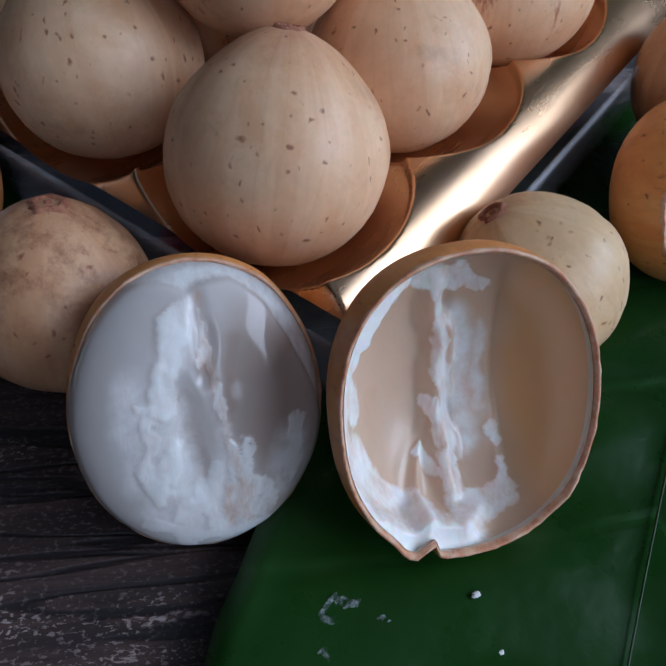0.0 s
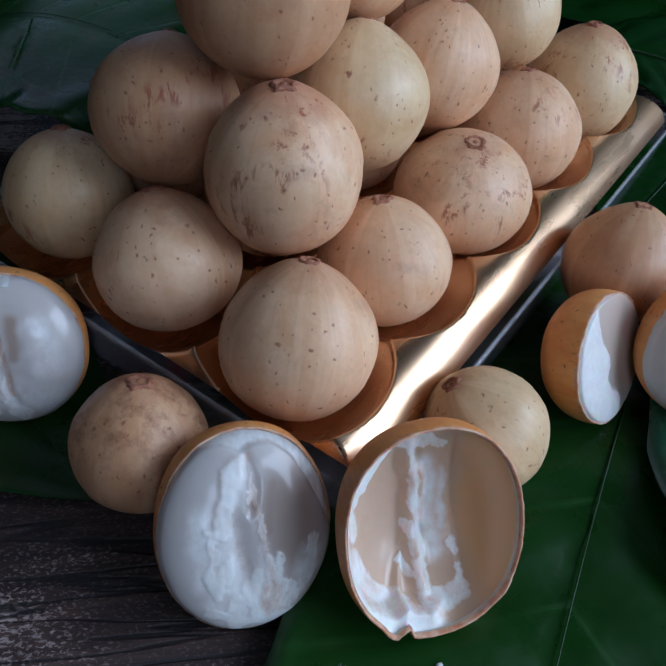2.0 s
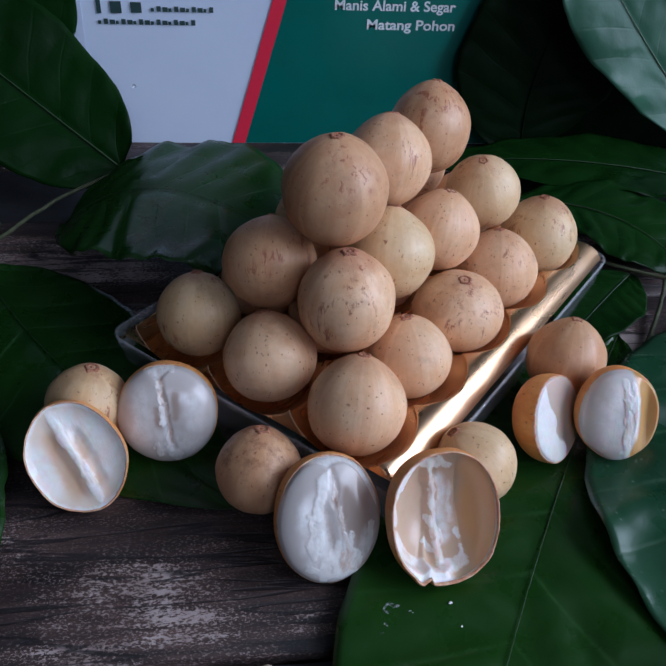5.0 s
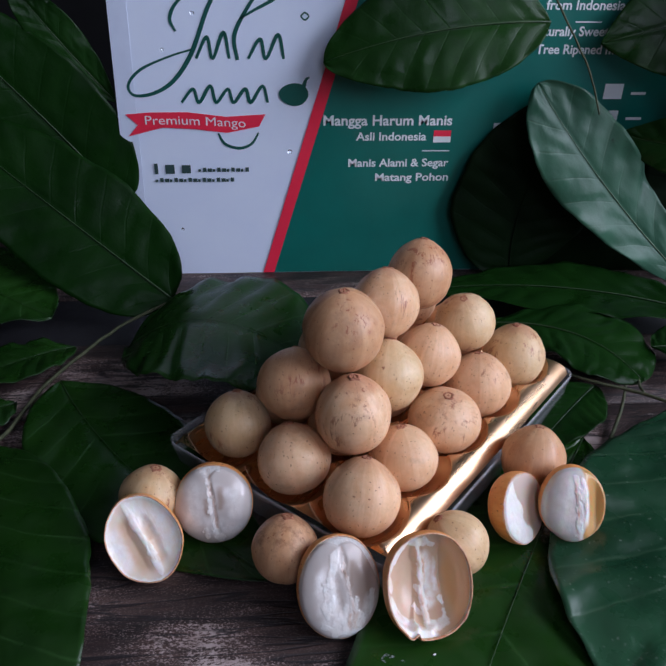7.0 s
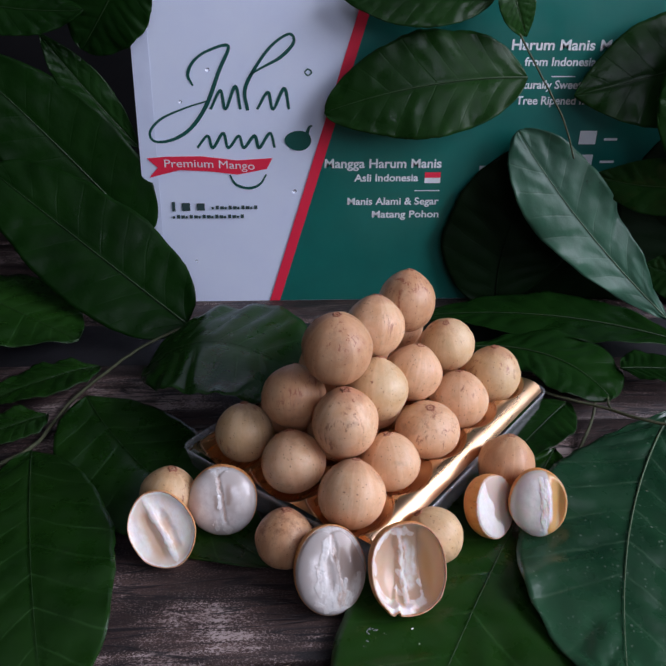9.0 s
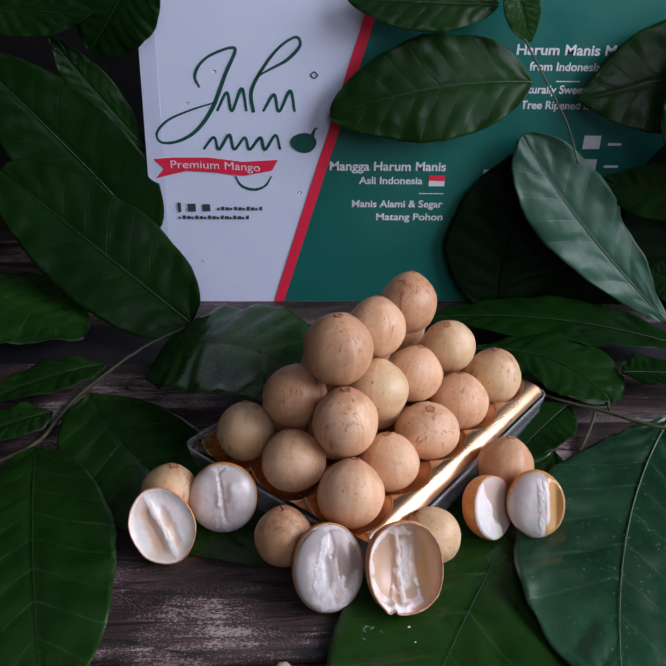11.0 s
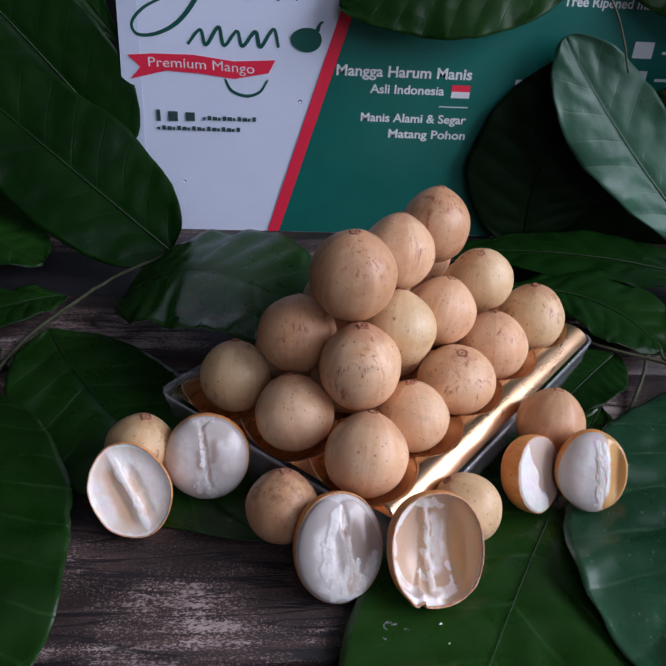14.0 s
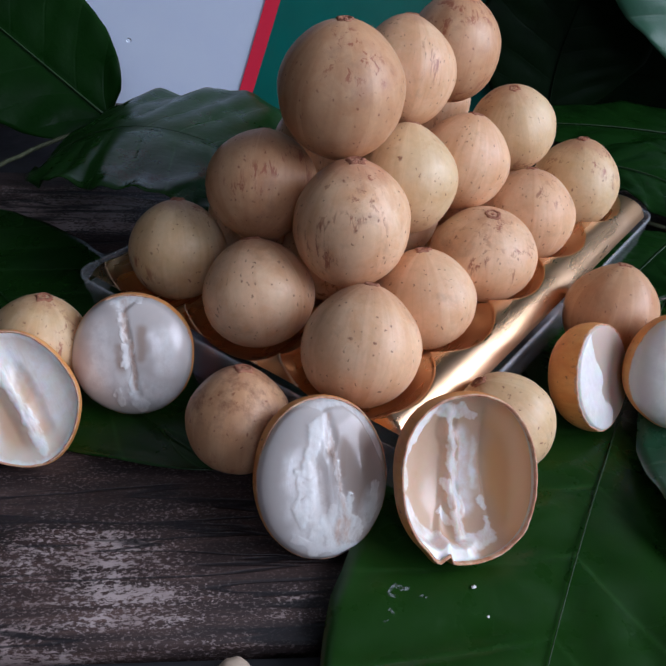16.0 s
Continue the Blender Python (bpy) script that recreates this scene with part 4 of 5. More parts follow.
    for j in range(rings + 1):
        rr = math.sin(math.pi / 2 * j / rings) * 0.997 if j else 0.004
        rows.append([])
        for i in range(k):
            p = 2 * math.pi * i / k
            x, y = edge[i][0] * rr, edge[i][1] * rr
            z, *tones = surface(x, y, rr * math.cos(p), rr * math.sin(p))
            rows[-1].append((x, y, z + (0.0003 if kind == "full" else -0.0002)))
            cover.append(tones)
    bm = grid_bm(rows, True)
    bm.verts.ensure_lookup_table()
    layers = [bm.verts.layers.float.new(q) for q in ("pith", "seam", "segment", "glow")]
    for vert, tones in zip(bm.verts, cover):
        for layer, q in zip(layers, tones):
            vert[layer] = q
    cap(bm, bm.verts[:k])
    name, label, mat = {"full": ("flesh", "glossy translucent segments with torn white pith", FLESH), "shallow": ("membrane", "pale cream membrane with a raised white seam", CREAM), "empty": ("membrane", "brownish pink membrane with torn white pith", INNER)}[kind]
    part(name, bm, inside or mat, f, label)
    return f


half((-0.0101, -0.0794, 0.0202), (0.18, -0.77, 0.61), -9, 0.0191, 0.0227, 0.0145, 3, "full", "opened longkong half full of glassy white segments", SKIN_ORANGE, dome=0.0058,
     groove=[(0.0, 0.80, 0.05, 0.3, 0.06), (-0.13, 0.17, -0.07, -0.40, 0.10)], tops=[(-0.31, 0.865), (0.16, 0.865)],
     white=[(-0.13, 0.72, -0.22, 0.38, 0.075), (-0.22, 0.38, -0.31, 0.12, 0.085), (-0.26, -0.21, -0.37, -0.50, 0.10), (-0.15, -0.60, -0.15, -0.83, 0.09), (0.04, -0.31, 0.01, -0.50, 0.045), (0.01, -0.50, -0.13, -0.64, 0.05),
            (0.06, 0.24, 0.19, -0.17, 0.05), (0.19, -0.17, 0.31, -0.40, 0.06), (0.31, -0.40, 0.34, -0.70, 0.08), (0.31, -0.40, 0.50, -0.55, 0.06), (0.50, -0.55, 0.43, -0.72, 0.06), (0.33, -0.17, 0.36, -0.31, 0.035),
            (0.75, -0.06, 0.68, -0.42, 0.07), (-0.48, -0.68, -0.24, -0.79, 0.06), (-0.24, -0.79, 0.26, -0.87, 0.06), (0.26, -0.87, 0.46, -0.80, 0.05), (0.02, 0.70, 0.05, 0.30, 0.03), (-0.42, 0.10, -0.44, -0.40, 0.05), (-0.05, -0.45, 0.10, -0.78, 0.07), (0.16, -0.30, 0.18, -0.55, 0.045)],
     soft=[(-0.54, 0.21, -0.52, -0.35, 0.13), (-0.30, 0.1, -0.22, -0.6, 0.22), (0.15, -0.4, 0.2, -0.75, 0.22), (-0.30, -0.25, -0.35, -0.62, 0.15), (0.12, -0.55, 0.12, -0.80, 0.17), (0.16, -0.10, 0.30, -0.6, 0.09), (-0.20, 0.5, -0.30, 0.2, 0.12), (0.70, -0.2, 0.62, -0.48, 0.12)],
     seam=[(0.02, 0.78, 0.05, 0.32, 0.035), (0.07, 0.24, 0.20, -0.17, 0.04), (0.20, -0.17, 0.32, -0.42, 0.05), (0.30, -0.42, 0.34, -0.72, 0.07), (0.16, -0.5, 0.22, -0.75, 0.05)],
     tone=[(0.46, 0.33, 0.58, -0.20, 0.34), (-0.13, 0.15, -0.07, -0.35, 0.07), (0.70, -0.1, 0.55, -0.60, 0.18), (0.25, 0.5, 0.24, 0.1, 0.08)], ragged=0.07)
half((0.0296, -0.0867, 0.0270), (0.18, -0.79, 0.56), -3, 0.0201, 0.0232, 0.0175, 6, "empty", "emptied longkong peel half with torn white pith", SKIN_ORANGE, torn=True,
     groove=[(-0.03, 0.75, 0.0, -0.85, 0.08)],
     white=[(0.00, 0.70, 0.01, 0.10, 0.055), (-0.08, -0.10, -0.05, -0.40, 0.05), (0.03, 0.05, 0.05, -0.55, 0.06), (-0.02, -0.55, -0.02, -0.85, 0.10), (-0.12, 0.78, 0.10, 0.76, 0.10), (0.10, 0.84, 0.30, 0.66, 0.06), (-0.40, 0.80, -0.14, 0.82, 0.07), (-0.64, 0.56, -0.34, 0.78, 0.10), (-0.84, 0.20, -0.66, 0.54, 0.085), (-0.80, 0.15, -0.76, -0.05, 0.075), (-0.90, 0.42, -0.96, -0.30, 0.10), (-0.86, -0.30, -0.70, -0.60, 0.15), (-0.70, -0.60, -0.30, -0.90, 0.14), (0.02, -0.90, 0.40, -0.78, 0.08), (0.40, -0.78, 0.42, -0.60, 0.04), (0.40, -0.40, 0.42, -0.46, 0.05), (-0.20, -0.50, -0.16, -0.62, 0.045), (0.10, 0.30, 0.12, 0.12, 0.03)],
     soft=[(0.15, 0.45, 0.19, -0.45, 0.10), (0.32, 0.35, 0.34, -0.20, 0.05)],
     seam=[(-0.14, 0.62, -0.06, 0.20, 0.05), (-0.60, 0.0, -0.62, -0.1, 0.05), (-0.06, -0.30, -0.02, -0.75, 0.025)], ragged=0.05)
half((-0.1024, -0.0457, 0.0198), (0.11, -0.78, 0.62), 20, 0.0175, 0.0216, 0.0148, 8, "shallow", "opened longkong half with pale flat lining and pith", SKIN_ORANGE,
     groove=[(-0.08, 0.85, -0.10, 0.3, 0.14), (-0.10, 0.3, 0.02, -0.15, 0.14), (0.02, -0.15, 0.02, -0.75, 0.16)],
     white=[(-0.08, 0.85, -0.09, 0.30, 0.09), (-0.09, 0.30, 0.02, -0.15, 0.08), (0.02, -0.15, 0.04, -0.80, 0.11)],
     soft=[(0.15, 0.75, 0.20, 0.45, 0.20), (0.62, 0.4, 0.62, -0.4, 0.30), (-0.74, 0.3, -0.70, -0.3, 0.18)], ring=0.93,
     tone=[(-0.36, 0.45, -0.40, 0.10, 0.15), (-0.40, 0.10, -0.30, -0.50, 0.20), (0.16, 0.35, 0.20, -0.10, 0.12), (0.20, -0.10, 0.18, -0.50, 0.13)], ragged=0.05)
half((-0.0703, -0.0253, 0.0215), (0.0, -0.87, 0.48), 4, 0.0196, 0.0202, 0.0165, 5, "full", "opened longkong half with glossy whitish segments", SKIN_ORANGE, dome=0.0070,
     groove=[(-0.05, 0.85, 0.08, -0.6, 0.06)], white=[(-0.08, 0.95, 0.0, 0.30, 0.045), (0.0, 0.30, 0.08, -0.70, 0.035), (-0.22, -0.55, -0.16, -0.75, 0.07), (0.05, -0.65, 0.12, -0.85, 0.10), (-0.2, 0.96, 0.2, 0.97, 0.07), (-0.08, 0.2, -0.05, -0.1, 0.05)],
     soft=[(-0.45, 0.45, -0.5, -0.3, 0.22), (0.2, -0.5, 0.5, -0.6, 0.2), (0.55, 0.3, 0.6, -0.2, 0.16), (-0.1, -0.4, 0.1, -0.6, 0.2)], seam=[(-0.06, 0.9, 0.0, 0.3, 0.05), (0.03, 0.25, 0.09, -0.5, 0.04)], tops=[(-0.45, 0.93), (0.35, 0.93)], tone=[(0.24, 0.45, 0.22, 0.0, 0.07), (-0.15, 0.2, -0.12, -0.3, 0.05)])
half((0.0882, -0.0348, 0.0201), (0.61, -0.67, 0.43), 8, 0.0174, 0.0187, 0.0170, 9, "full", "opened longkong half turned sideways showing ochre peel", SKIN_ORANGE, dome=0.0016,
     soft=[(-0.7, 0.5, -0.4, -0.6, 0.2)], inside=FLESH_BEIGE, band=True, ragged=0.03)
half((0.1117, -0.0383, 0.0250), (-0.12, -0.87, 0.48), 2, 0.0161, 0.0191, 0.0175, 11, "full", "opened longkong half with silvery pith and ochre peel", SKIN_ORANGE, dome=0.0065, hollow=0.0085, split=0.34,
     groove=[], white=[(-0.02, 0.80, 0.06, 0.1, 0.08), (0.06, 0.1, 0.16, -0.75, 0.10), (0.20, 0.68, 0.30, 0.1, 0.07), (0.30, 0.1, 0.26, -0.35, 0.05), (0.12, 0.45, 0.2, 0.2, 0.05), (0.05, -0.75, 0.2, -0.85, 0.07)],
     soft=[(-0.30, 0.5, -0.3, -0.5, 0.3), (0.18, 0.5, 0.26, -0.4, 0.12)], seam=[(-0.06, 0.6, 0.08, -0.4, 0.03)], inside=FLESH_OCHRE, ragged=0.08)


# ---- leaves and twigs ----
def leaf(label, base, mid, tip, width, up, mat=LEAF, fold=0.12, wave=0.004, seed=1, blunt=0.75, peak=0.9, group="leaves round the tray", stalk=0.0, rib=0.0009):
    """A leathery leaf: blade along a curved midrib, folded a little, with wavy margins and sunken side veins."""
    base, mid, tip, up = Vector(base), Vector(mid), Vector(tip), Vector(up).normalized()
    ctrl = 2 * mid - 0.5 * (base + tip)
    n, m = 72, 14
    f = thing("leaf", Matrix.Translation(base), label, "leaf", group)

    def spine(s):
        return (1 - s) ** 2 * base + 2 * s * (1 - s) * ctrl + s * s * tip

    def frame_at(s):
        d = (2 * (1 - s) * (ctrl - base) + 2 * s * (tip - ctrl)).normalized()
        side = d.cross(up).normalized()
        return d, side, side.cross(d)

    tops, lows, uvs = [], [], []
    for i in range(n + 1):
        s = i / n
        p = spine(s)
        d, side, nor = frame_at(s)
        half_w = width / 2 * (math.sin(math.pi * s ** peak) ** blunt) * (1 - 0.12 * s) + 0.0002
        row, low = [], []
        for k in range(2 * m + 1):
            c = k / m - 1
            back = 0.10 * abs(c) ** 1.5 * half_w
            lift = fold * abs(c) * half_w - 0.35 * fold * c * c * half_w
            lift += wave * c * c * (noise.noise((s * 5.5 + seed * 9.1, c * 0.8, seed * 1.3)) + 0.5 * noise.noise((s * 13 + seed, c * 2, 4.0)))
            vein = (s - 0.17 * abs(c) + 0.05 * c * c) * 9.0 + 0.40 * noise.noise((s * 6, c * 1.5, seed + 0.5))
            lift += rib * (abs(math.sin(math.pi * vein)) ** 0.8 - 0.6) * min(1, 3.5 * abs(c)) * (1 - abs(c) ** 5) * min(1, width / 0.06)
            lift += 0.35 * rib * noise.noise((s * 22 + seed, c * 7, 2.0)) - 0.0007 * math.exp(-(c / 0.06) ** 2)
            q = p + side * (c * half_w * (1 + 0.045 * noise.noise((s * 9, 1.5 * (1 if c > 0 else -1), seed + 0.3)) + 0.018 * noise.noise((s * 26, (1 if c > 0 else -1), seed)))) + nor * lift + d * back
            q.z = max(q.z, 0.0011 + 0.00012 * (seed % 5))
            row.append(q - base)
            low.append(q - base - nor * 0.0004)
        tops.append(row)
        lows.append(low)
    bm = bmesh.new()
    layer = bm.loops.layers.uv.new("UVMap")
    vt = [[bm.verts.new(q) for q in row] for row in tops]
    vl = [[bm.verts.new(q) for q in row] for row in lows]

    def face(vs, coords):
        fc = bm.faces.new(vs)
        for lp, co in zip(fc.loops, coords):
            lp[layer].uv = co

    w = 2 * m
    for i in range(n):
        for k in range(w):
            co = [(i / n, k / w), (i / n, (k + 1) / w), ((i + 1) / n, (k + 1) / w), ((i + 1) / n, k / w)]
            face((vt[i][k], vt[i][k + 1], vt[i + 1][k + 1], vt[i + 1][k]), co)
            face((vl[i + 1][k], vl[i + 1][k + 1], vl[i][k + 1], vl[i][k]), co[::-1])
        for k in (0, w):
            co = [(i / n, k / w)] * 2 + [((i + 1) / n, k / w)] * 2
            face((vt[i][k], vl[i][k], vl[i + 1][k], vt[i + 1][k]), co)
    for i in (0, n):
        for k in range(w):
            face((vt[i][k], vl[i][k], vl[i][k + 1], vt[i][k + 1]), [(i / n, k / w)] * 4)
    part("blade", bm, mat, f)
    pts = [spine(0.97 * q / 21) - base + frame_at(0.97 * q / 21)[2] * 0.0002 for q in range(22)]
    for q in pts:
        q.z = max(q.z, 0.0014 + 0.00012 * (seed % 5) - base.z)
    d0 = frame_at(0)[0]
    pts = [pts[0] - d0 * stalk, pts[0] - d0 * stalk * 0.5] + pts if stalk else pts
    rs = [(0.0006 - 0.00045 * q / (len(pts) - 1)) * (0.5 if mat is LEAF_BRIGHT else 1) * min(1.2, max(0.6, width / 0.07)) for q in range(len(pts))]
    part("midrib", tube_bm(pts, rs, 7), LEAF_SHADE if mat is LEAF_SHADE else VEIN_DARK if mat in (LEAF, LEAF_BRIGHT) else VEIN_PALE if mat in (LEAF_DUSTY, LEAF_PALE_SHEEN) else VEIN, f, "raised midrib of the leaf" if mat is not LEAF_SHADE else "")
    return f


UPZ = (0, 0, 1)
# lying on the table
front_leaf = leaf("bright green glossy leaf under the emptied half", (0.15, 0.04, 0.003), (0.072, -0.079, 0.0022), (0.004, -0.2, 0.012), 0.132, UPZ, LEAF_BRIGHT, -0.01, 0.003, 1, 0.6, 1.15, rib=0.0024)
leaf("large bluish green leaf with dusty specks at the table front", (0.234, 0.054, 0.022), (0.166, -0.044, 0.013), (0.122, -0.152, 0.008), 0.128, UPZ, LEAF_DUSTY, -0.05, 0.009, 2, 0.70, 1.20, rib=0.0024)
leaf("large dark green leaf at the table edge", (-0.2, 0.039, 0.012), (-0.17, -0.06, 0.016), (-0.138, -0.15, 0.006), 0.092, UPZ, LEAF_BRIGHT, 0.04, 0.005, 3, 0.58, 1.0)
leaf("broad dark green leaf under the opened halves", (-0.181, 0.106, 0.01), (-0.124, 0.024, 0.006), (-0.04, -0.058, 0.002), 0.100, UPZ, LEAF_BRIGHT, 0.03, 0.003, 4)
leaf("dark green leaf tented behind the tray", (-0.141, 0.135, 0.016), (-0.078, 0.122, 0.044), (0.0, 0.09, 0.016), 0.150, UPZ, LEAF_BRIGHT, 0.02, 0.008, 5, 0.5, rib=0.0009)
leaf("dark green leaf beside the twig", (-0.18, 0.145, 0.012), (-0.21, 0.119, 0.018), (-0.257, 0.092, 0.012), 0.050, UPZ, LEAF_BRIGHT, 0.08, 0.004, 6)
leaf("dark green leaf reaching over the planks", (-0.315, 0.215, 0.057), (-0.255, 0.195, 0.036), (-0.2, 0.168, 0.023), 0.105, UPZ, LEAF_BRIGHT, 0.05, 0.006, 7)
leaf("small dark green leaf by the twig", (-0.203, 0.082, 0.01), (-0.222, 0.068, 0.012), (-0.262, 0.045, 0.008), 0.040, UPZ, LEAF_BRIGHT, 0.08, 0.004, 8)
leaf("long dark green leaf behind the pile", (0.3, 0.16, 0.015), (0.193, 0.195, 0.025), (0.08, 0.218, 0.014), 0.088, UPZ, LEAF, 0.06, 0.005, 9, rib=0.0014)
leaf("green leaf with upturned corner by the tray", (0.11, 0.152, 0.02), (0.17, 0.126, 0.026), (0.206, 0.085, 0.012), 0.090, UPZ, LEAF, 0.06, 0.005, 10, 0.6, 1.5, rib=0.0012)
leaf("small green leaf at the table side", (0.223, 0.115, 0.02), (0.25, 0.115, 0.02), (0.295, 0.115, 0.016), 0.048, UPZ, LEAF, 0.08, 0.004, 11)
leaf("small green leaf under the tray rim", (0.168, 0.076, 0.016), (0.145, 0.056, 0.012), (0.112, 0.026, 0.003), 0.044, UPZ, LEAF, 0.05, 0.003, 12)
# standing against the carton
leaf("large dark green leaf leaning against the carton", (-0.117, 0.197, 0.02), (-0.196, 0.225, 0.078), (-0.274, 0.25, 0.138), 0.098, (0.25, -0.85, 0.35), LEAF, 0.06, 0.005, 13, 0.42, 0.88, rib=0.0007)
leaf("large dark green leaf standing beside the carton", (-0.158, 0.274, 0.068), (-0.224, 0.276, 0.15), (-0.29, 0.28, 0.222), 0.098, (0.15, -0.95, 0.15), LEAF, 0.05, 0.005, 14, 0.55, 0.8, rib=0.0007)
leaf("narrow greyish leaf behind the large leaves", (-0.16, 0.29, 0.146), (-0.199, 0.288, 0.196), (-0.229, 0.29, 0.238), 0.036, (0.1, -1, 0.1), LEAF_SHEEN, 0.08, 0.003, 15, 0.9)
leaf("dark green leaf hanging at the upper side", (-0.3, 0.262, 0.27), (-0.238, 0.26, 0.259), (-0.184, 0.262, 0.258), 0.044, (0.1, -0.9, 0.4), LEAF, 0.06, 0.004, 16)
leaf("dark green leaf hanging over the carton corner", (-0.145, 0.268, 0.296), (-0.167, 0.268, 0.262), (-0.192, 0.272, 0.228), 0.070, (0.0, -1.0, 0.2), LEAF, 0.06, 0.004, 17, 0.55)
leaf("greyish green leaf on the carton, pale sheen put into its colour", (0.315, 0.222, 0.004), (0.228, 0.24, 0.088), (0.164, 0.262, 0.167), 0.078, (0.10, -0.9, 0.25), LEAF_PALE_SHEEN, 0.10, 0.009, 18, 0.60, 1.45, rib=0.0013)
leaf("dark glossy leaf hanging across the carton", (0.164, 0.255, 0.211), (0.081, 0.252, 0.205), (0.0, 0.264, 0.181), 0.088, (0.05, -0.9, 0.35), LEAF_SHEEN, 0.06, 0.006, 19, 0.62, rib=0.0006)
leaf("dark glossy leaf above the carton print", (0.13, 0.255, 0.268), (0.069, 0.252, 0.269), (0.012, 0.26, 0.27), 0.046, (0.05, -0.9, 0.35), LEAF_SHEEN, 0.06, 0.004, 20, rib=0.0008)
leaf("small glossy leaf on the hanging twig", (0.138, 0.25, 0.29), (0.146, 0.246, 0.265), (0.158, 0.252, 0.242), 0.030, (0.0, -1.0, 0.2), LEAF_SHEEN, 0.08, 0.002, 21, rib=0.0008)
leaf("dark green leaf over the carton corner print", (0.37, 0.25, 0.24), (0.28, 0.255, 0.216), (0.208, 0.264, 0.195), 0.096, (0.05, -0.9, 0.35), LEAF_SHEEN, 0.06, 0.005, 22, 0.9, rib=0.0006)
leaf("dark green leaf at the carton's side", (0.35, 0.17, 0.15), (0.28, 0.228, 0.128), (0.236, 0.262, 0.13), 0.050, (-0.1, -0.9, 0.2), LEAF_SHEEN, 0.06, 0.004, 23, 1.0, rib=0.0012)
# one leaf darkened for shade, then two added to fill the carton's shadow
leaf("leaf against the green panel, coloured near black for shade", (0.165, 0.260, 0.002), (0.170, 0.270, 0.072), (0.205, 0.276, 0.158), 0.122, (-0.10, -0.95, -0.10), LEAF_SHADE, 0.03, 0.004, 24, 0.6)
leaf("added near-black leaf standing in for shade low in the carton's corner", (0.400, 0.260, 0.004), (0.290, 0.268, 0.030), (0.170, 0.276, 0.034), 0.160, (0.0, -0.97, -0.15), LEAF_SHADE, 0.03, 0.004, 26, 0.6)
leaf("added near-black leaf standing in for shade before the carton corner", (0.345, 0.258, 0.002), (0.332, 0.260, 0.090), (0.318, 0.262, 0.180), 0.150, (0.1, -0.98, 0.05), LEAF_SHADE, 0.04, 0.005, 27, 0.6, 1.15)
# mostly out of view, added to block the right lamp from the corner print
leaf("added dark green leaf that shades the carton's corner print", (0.470, 0.190, 0.195), (0.360, 0.214, 0.200), (0.262, 0.226, 0.200), 0.200, (0.3, -0.93, 0.1), LEAF, 0.05, 0.005, 29, 0.55)
leaf("small pale leaf at the carton's side", (0.345, 0.195, 0.044), (0.316, 0.225, 0.046), (0.292, 0.244, 0.05), 0.046, (-0.2, -0.9, 0.2), LEAF_SHEEN, 0.06, 0.003, 25)


def twig(label, points, r0, r1):
    path = smooth_path(points, 8)
    path = [p + Vector((0.0007 * noise.noise(p * 90), 0.0007 * noise.noise(p * 90 + Vector((5, 0, 0))), 0.0004 * noise.noise(p * 70))) for p in path]
    rs = [float(q) for q in np.linspace(r0, r1, len(path))]
    ob = mesh_object("twig", tube_bm(path, rs, 9), TWIG)
    return tagged(ob, label, "twig", "twigs among the leaves")


twig("green brown twig lying across the planks", [(-0.245, 0.005, 0.004), (-0.221, 0.035, 0.004), (-0.203, 0.057, 0.005), (-0.191, 0.110, 0.006), (-0.156, 0.173, 0.010), (-0.116, 0.199, 0.019)], 0.0017, 0.0011)
twig("thin brown twig hanging before the carton", [(0.120, 0.252, 0.290), (0.129, 0.250, 0.276), (0.170, 0.250, 0.218), (0.195, 0.250, 0.182), (0.212, 0.250, 0.146)], 0.0009, 0.0007)
twig("thin brown twig beside the tray", [(0.148, 0.092, 0.018), (0.172, 0.076, 0.018), (0.191, 0.062, 0.020), (0.218, 0.038, 0.024), (0.300, 0.000, 0.030)], 0.0010, 0.0012)
twig("short bare twig on the planks", [(0.196, 0.089, 0.014), (0.183, 0.063, 0.007), (0.163, 0.033, 0.003)], 0.0009, 0.0013)

twig("short green stalk of the upturned leaf", [(0.204, 0.088, 0.012), (0.199, 0.076, 0.015), (0.195, 0.063, 0.019)], 0.0008, 0.0010)


# ---- small scraps ----
def scrap_bm(seed, a, b, h, flat):
    """An irregular flake or crumb, resting at z = 0."""
    rows, n = [], 18
    for f, z in ((1.0, 0.0), (0.97, 0.4), (0.75, 0.85), (0.35, 1.0)):
        row = []
        for i in range(n):
            p = 2 * math.pi * i / n
            r = f * (1 + (0.45 if flat else 0.12) * fbm(math.cos(p) * 1.4, math.sin(p) * 1.4, seed))
            row.append((a * r * math.cos(p), b * r * math.sin(p), h * z))
        rows.append(row)
    bm = grid_bm(rows, True)
    bm.verts.ensure_lookup_table()
    cap(bm, bm.verts[:n])
    cap(bm, bm.verts[-n:])
    return bm


def leaf_top(ob, x, y):
    base, best = ob.matrix_world.translation, (9.0, 0.0)
    for child in ob.children:
        if child.name.startswith("blade"):
            for q in child.data.vertices:
                best = min(best, ((q.co.x + base.x - x) ** 2 + (q.co.y + base.y - y) ** 2, q.co.z + base.z))
    return best[1]


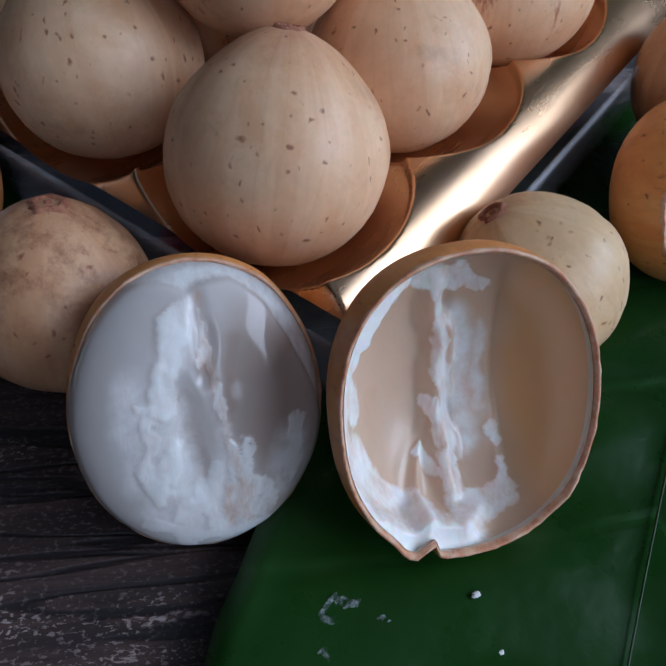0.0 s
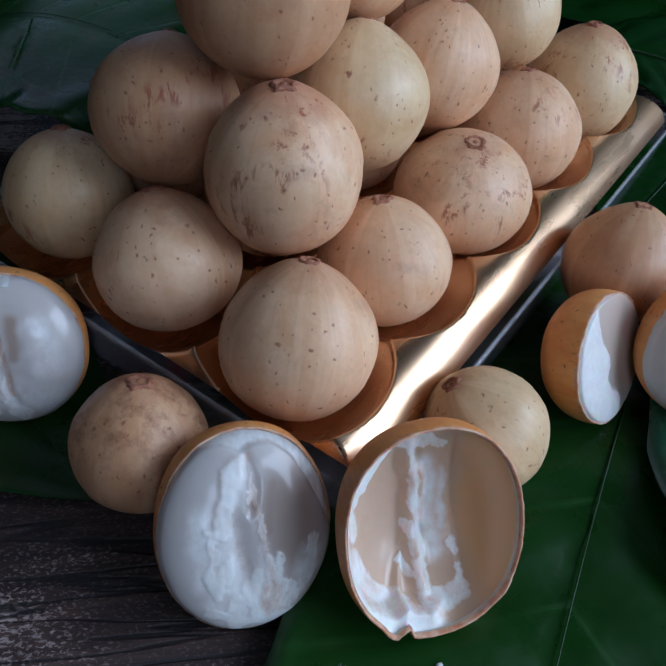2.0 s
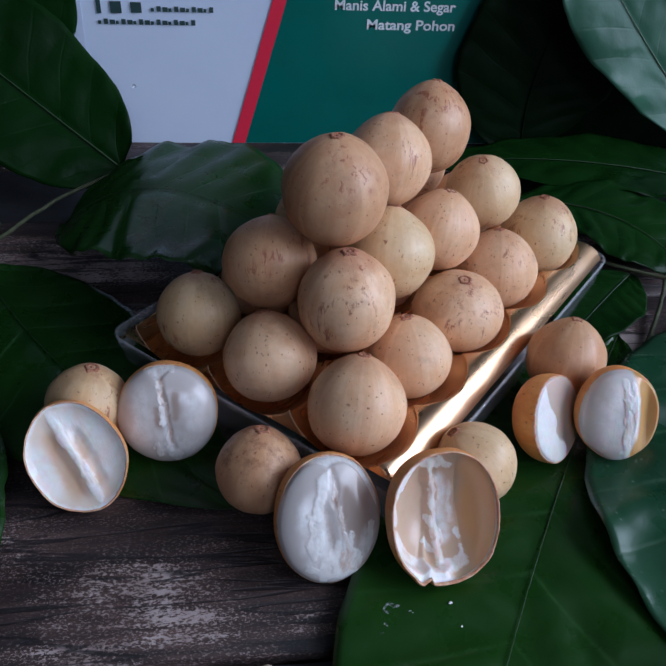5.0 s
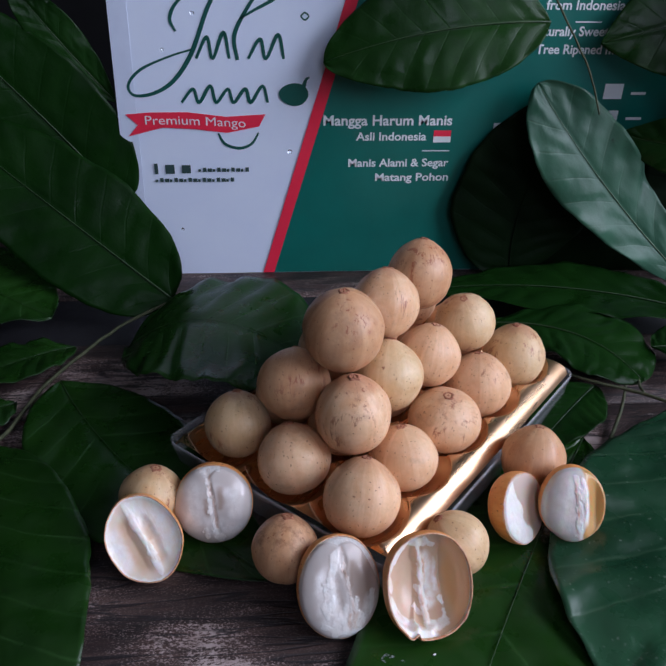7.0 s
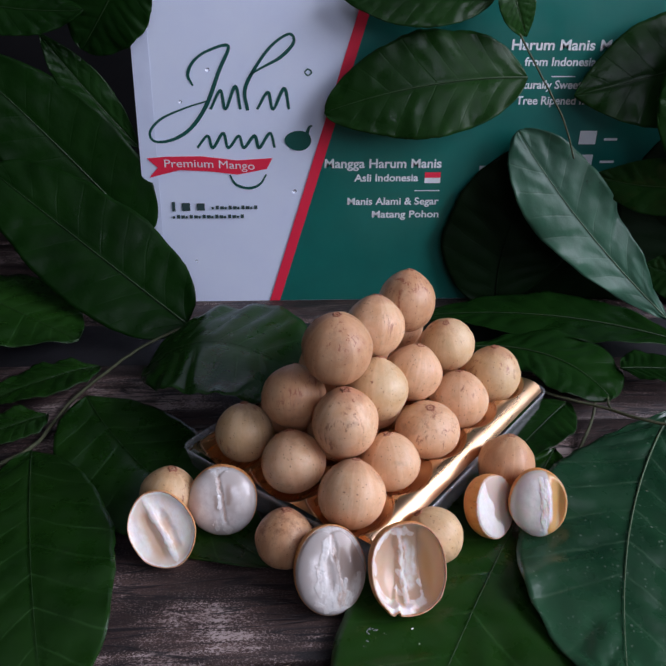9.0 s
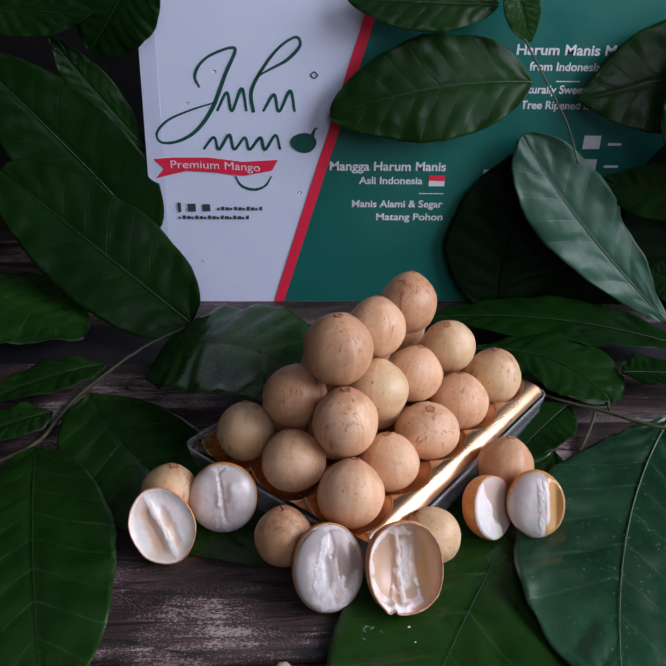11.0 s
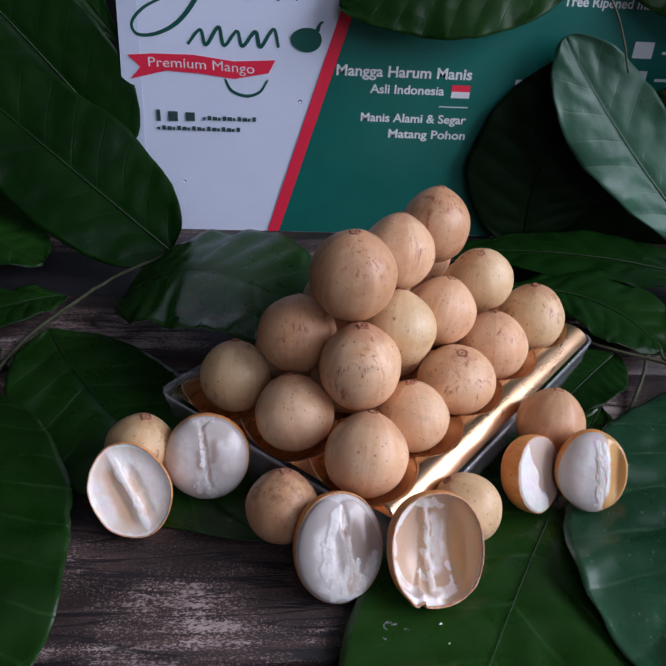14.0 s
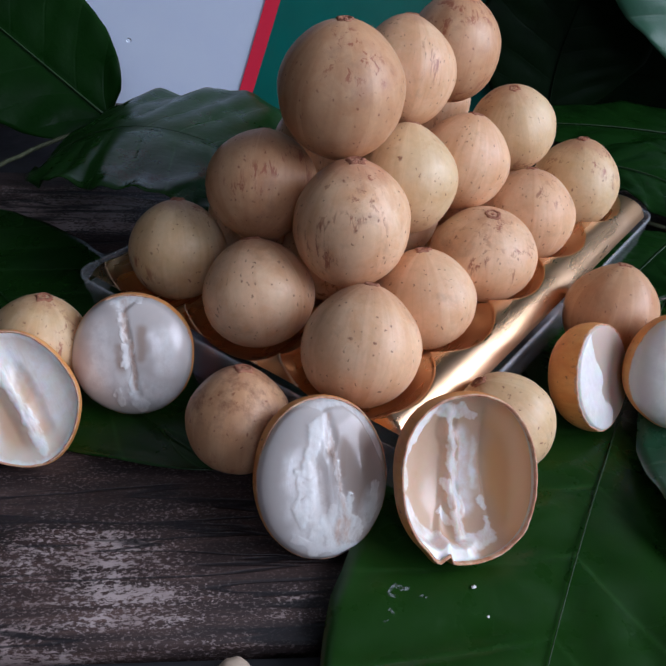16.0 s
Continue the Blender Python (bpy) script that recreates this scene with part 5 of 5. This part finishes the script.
PITH = simple("white_pith", (0.70, 0.69, 0.69), (0.82, 0.81, 0.80), 500, 0.6, 0.5, 0.0005)
SMEAR = simple("dried_sap", (0.15, 0.19, 0.16), (0.36, 0.40, 0.38), 700, 0.35, 0.8, 0.0008)
n = Nodes(SMEAR)
n.set(n.b, "Alpha", n.ramp(n.noise(n.coords(), 800, 5, 0.7, 0.5), (0.42, 0.0), (0.58, 0.9)))
BEIGE = simple("beige_peel", (0.50, 0.38, 0.28), (0.62, 0.49, 0.37), 200, 0.6, 0.3)
for seed, x, y, a, b, h, turn, mat, name, label, kind in (
        (1, 0.0298, -0.1051, 0.0008, 0.0005, 0.0004, 20, PITH, "pith_crumb", "tiny white crumb of pith lying on the leaf", "crumb"),
        (2, 0.0370, -0.1010, 0.0004, 0.0003, 0.0002, 70, PITH, "pith_crumb", "tiny white crumb of pith lying on the leaf", "crumb"),
        (3, 0.0320, -0.1130, 0.0006, 0.0004, 0.0002, 10, PITH, "pith_crumb", "tiny white crumb of pith lying on the leaf", "crumb")):
    z = leaf_top(front_leaf, x, y)
    scrap = mesh_object(name, scrap_bm(seed, a, b, h, True), mat)
    scrap.matrix_world = pose(x, y, z + 0.0003, 0, 0, turn)
    tagged(scrap, label, kind, "scraps on the leaf")
for seed, x, y, a, b, turn in ((20, 0.0094, -0.1050, 0.0040, 0.0022, 35), (21, 0.0054, -0.1130, 0.0026, 0.0013, 50), (22, 0.0150, -0.1082, 0.0016, 0.0010, 10)):
    bm = scrap_bm(seed, a, b, 0.0003, True)
    bm.transform(pose(0, 0, 0, 0, 0, turn))
    low = leaf_top(front_leaf, x, y)
    for q in bm.verts:
        q.co.z += leaf_top(front_leaf, x + q.co.x, y + q.co.y) - low - 0.0001
    scrap = mesh_object("sap_smear", bm, SMEAR)
    scrap.matrix_world = pose(x, y, low)
    tagged(scrap, "greyish white dried sap smear on the green leaf", "smear", "scraps on the leaf")
seed_ob = mesh_object("fruit_seed", scrap_bm(4, 0.0048, 0.0040, 0.0052, False), BEIGE)
seed_ob.matrix_world = pose(-0.0334, -0.1230, -0.0036)
tagged(seed_ob, "small beige rounded seed lying on the dark slat", "seed")

# ---- dew on the carton ----
DEW = material("clear_water", 0.03, 0.0, IOR=1.33, Transmission_Weight=1.0)
for seed, x, z, r in ((1, -0.0954, 0.2117, 0.0016), (2, -0.1198, 0.1861, 0.0014), (3, -0.0253, 0.1084, 0.0018), (4, -0.1170, 0.0420, 0.0014)):
    drop = mesh_object("water_drop", scrap_bm(50 + seed, r, r, 0.5 * r, False), DEW)
    drop.matrix_world = pose(x, YB - 0.0002, z, 90, 0, 0)
    drop.visible_shadow = False
    tagged(drop, "small clear water drop clinging to the white card", "water drop", "drops on the carton")
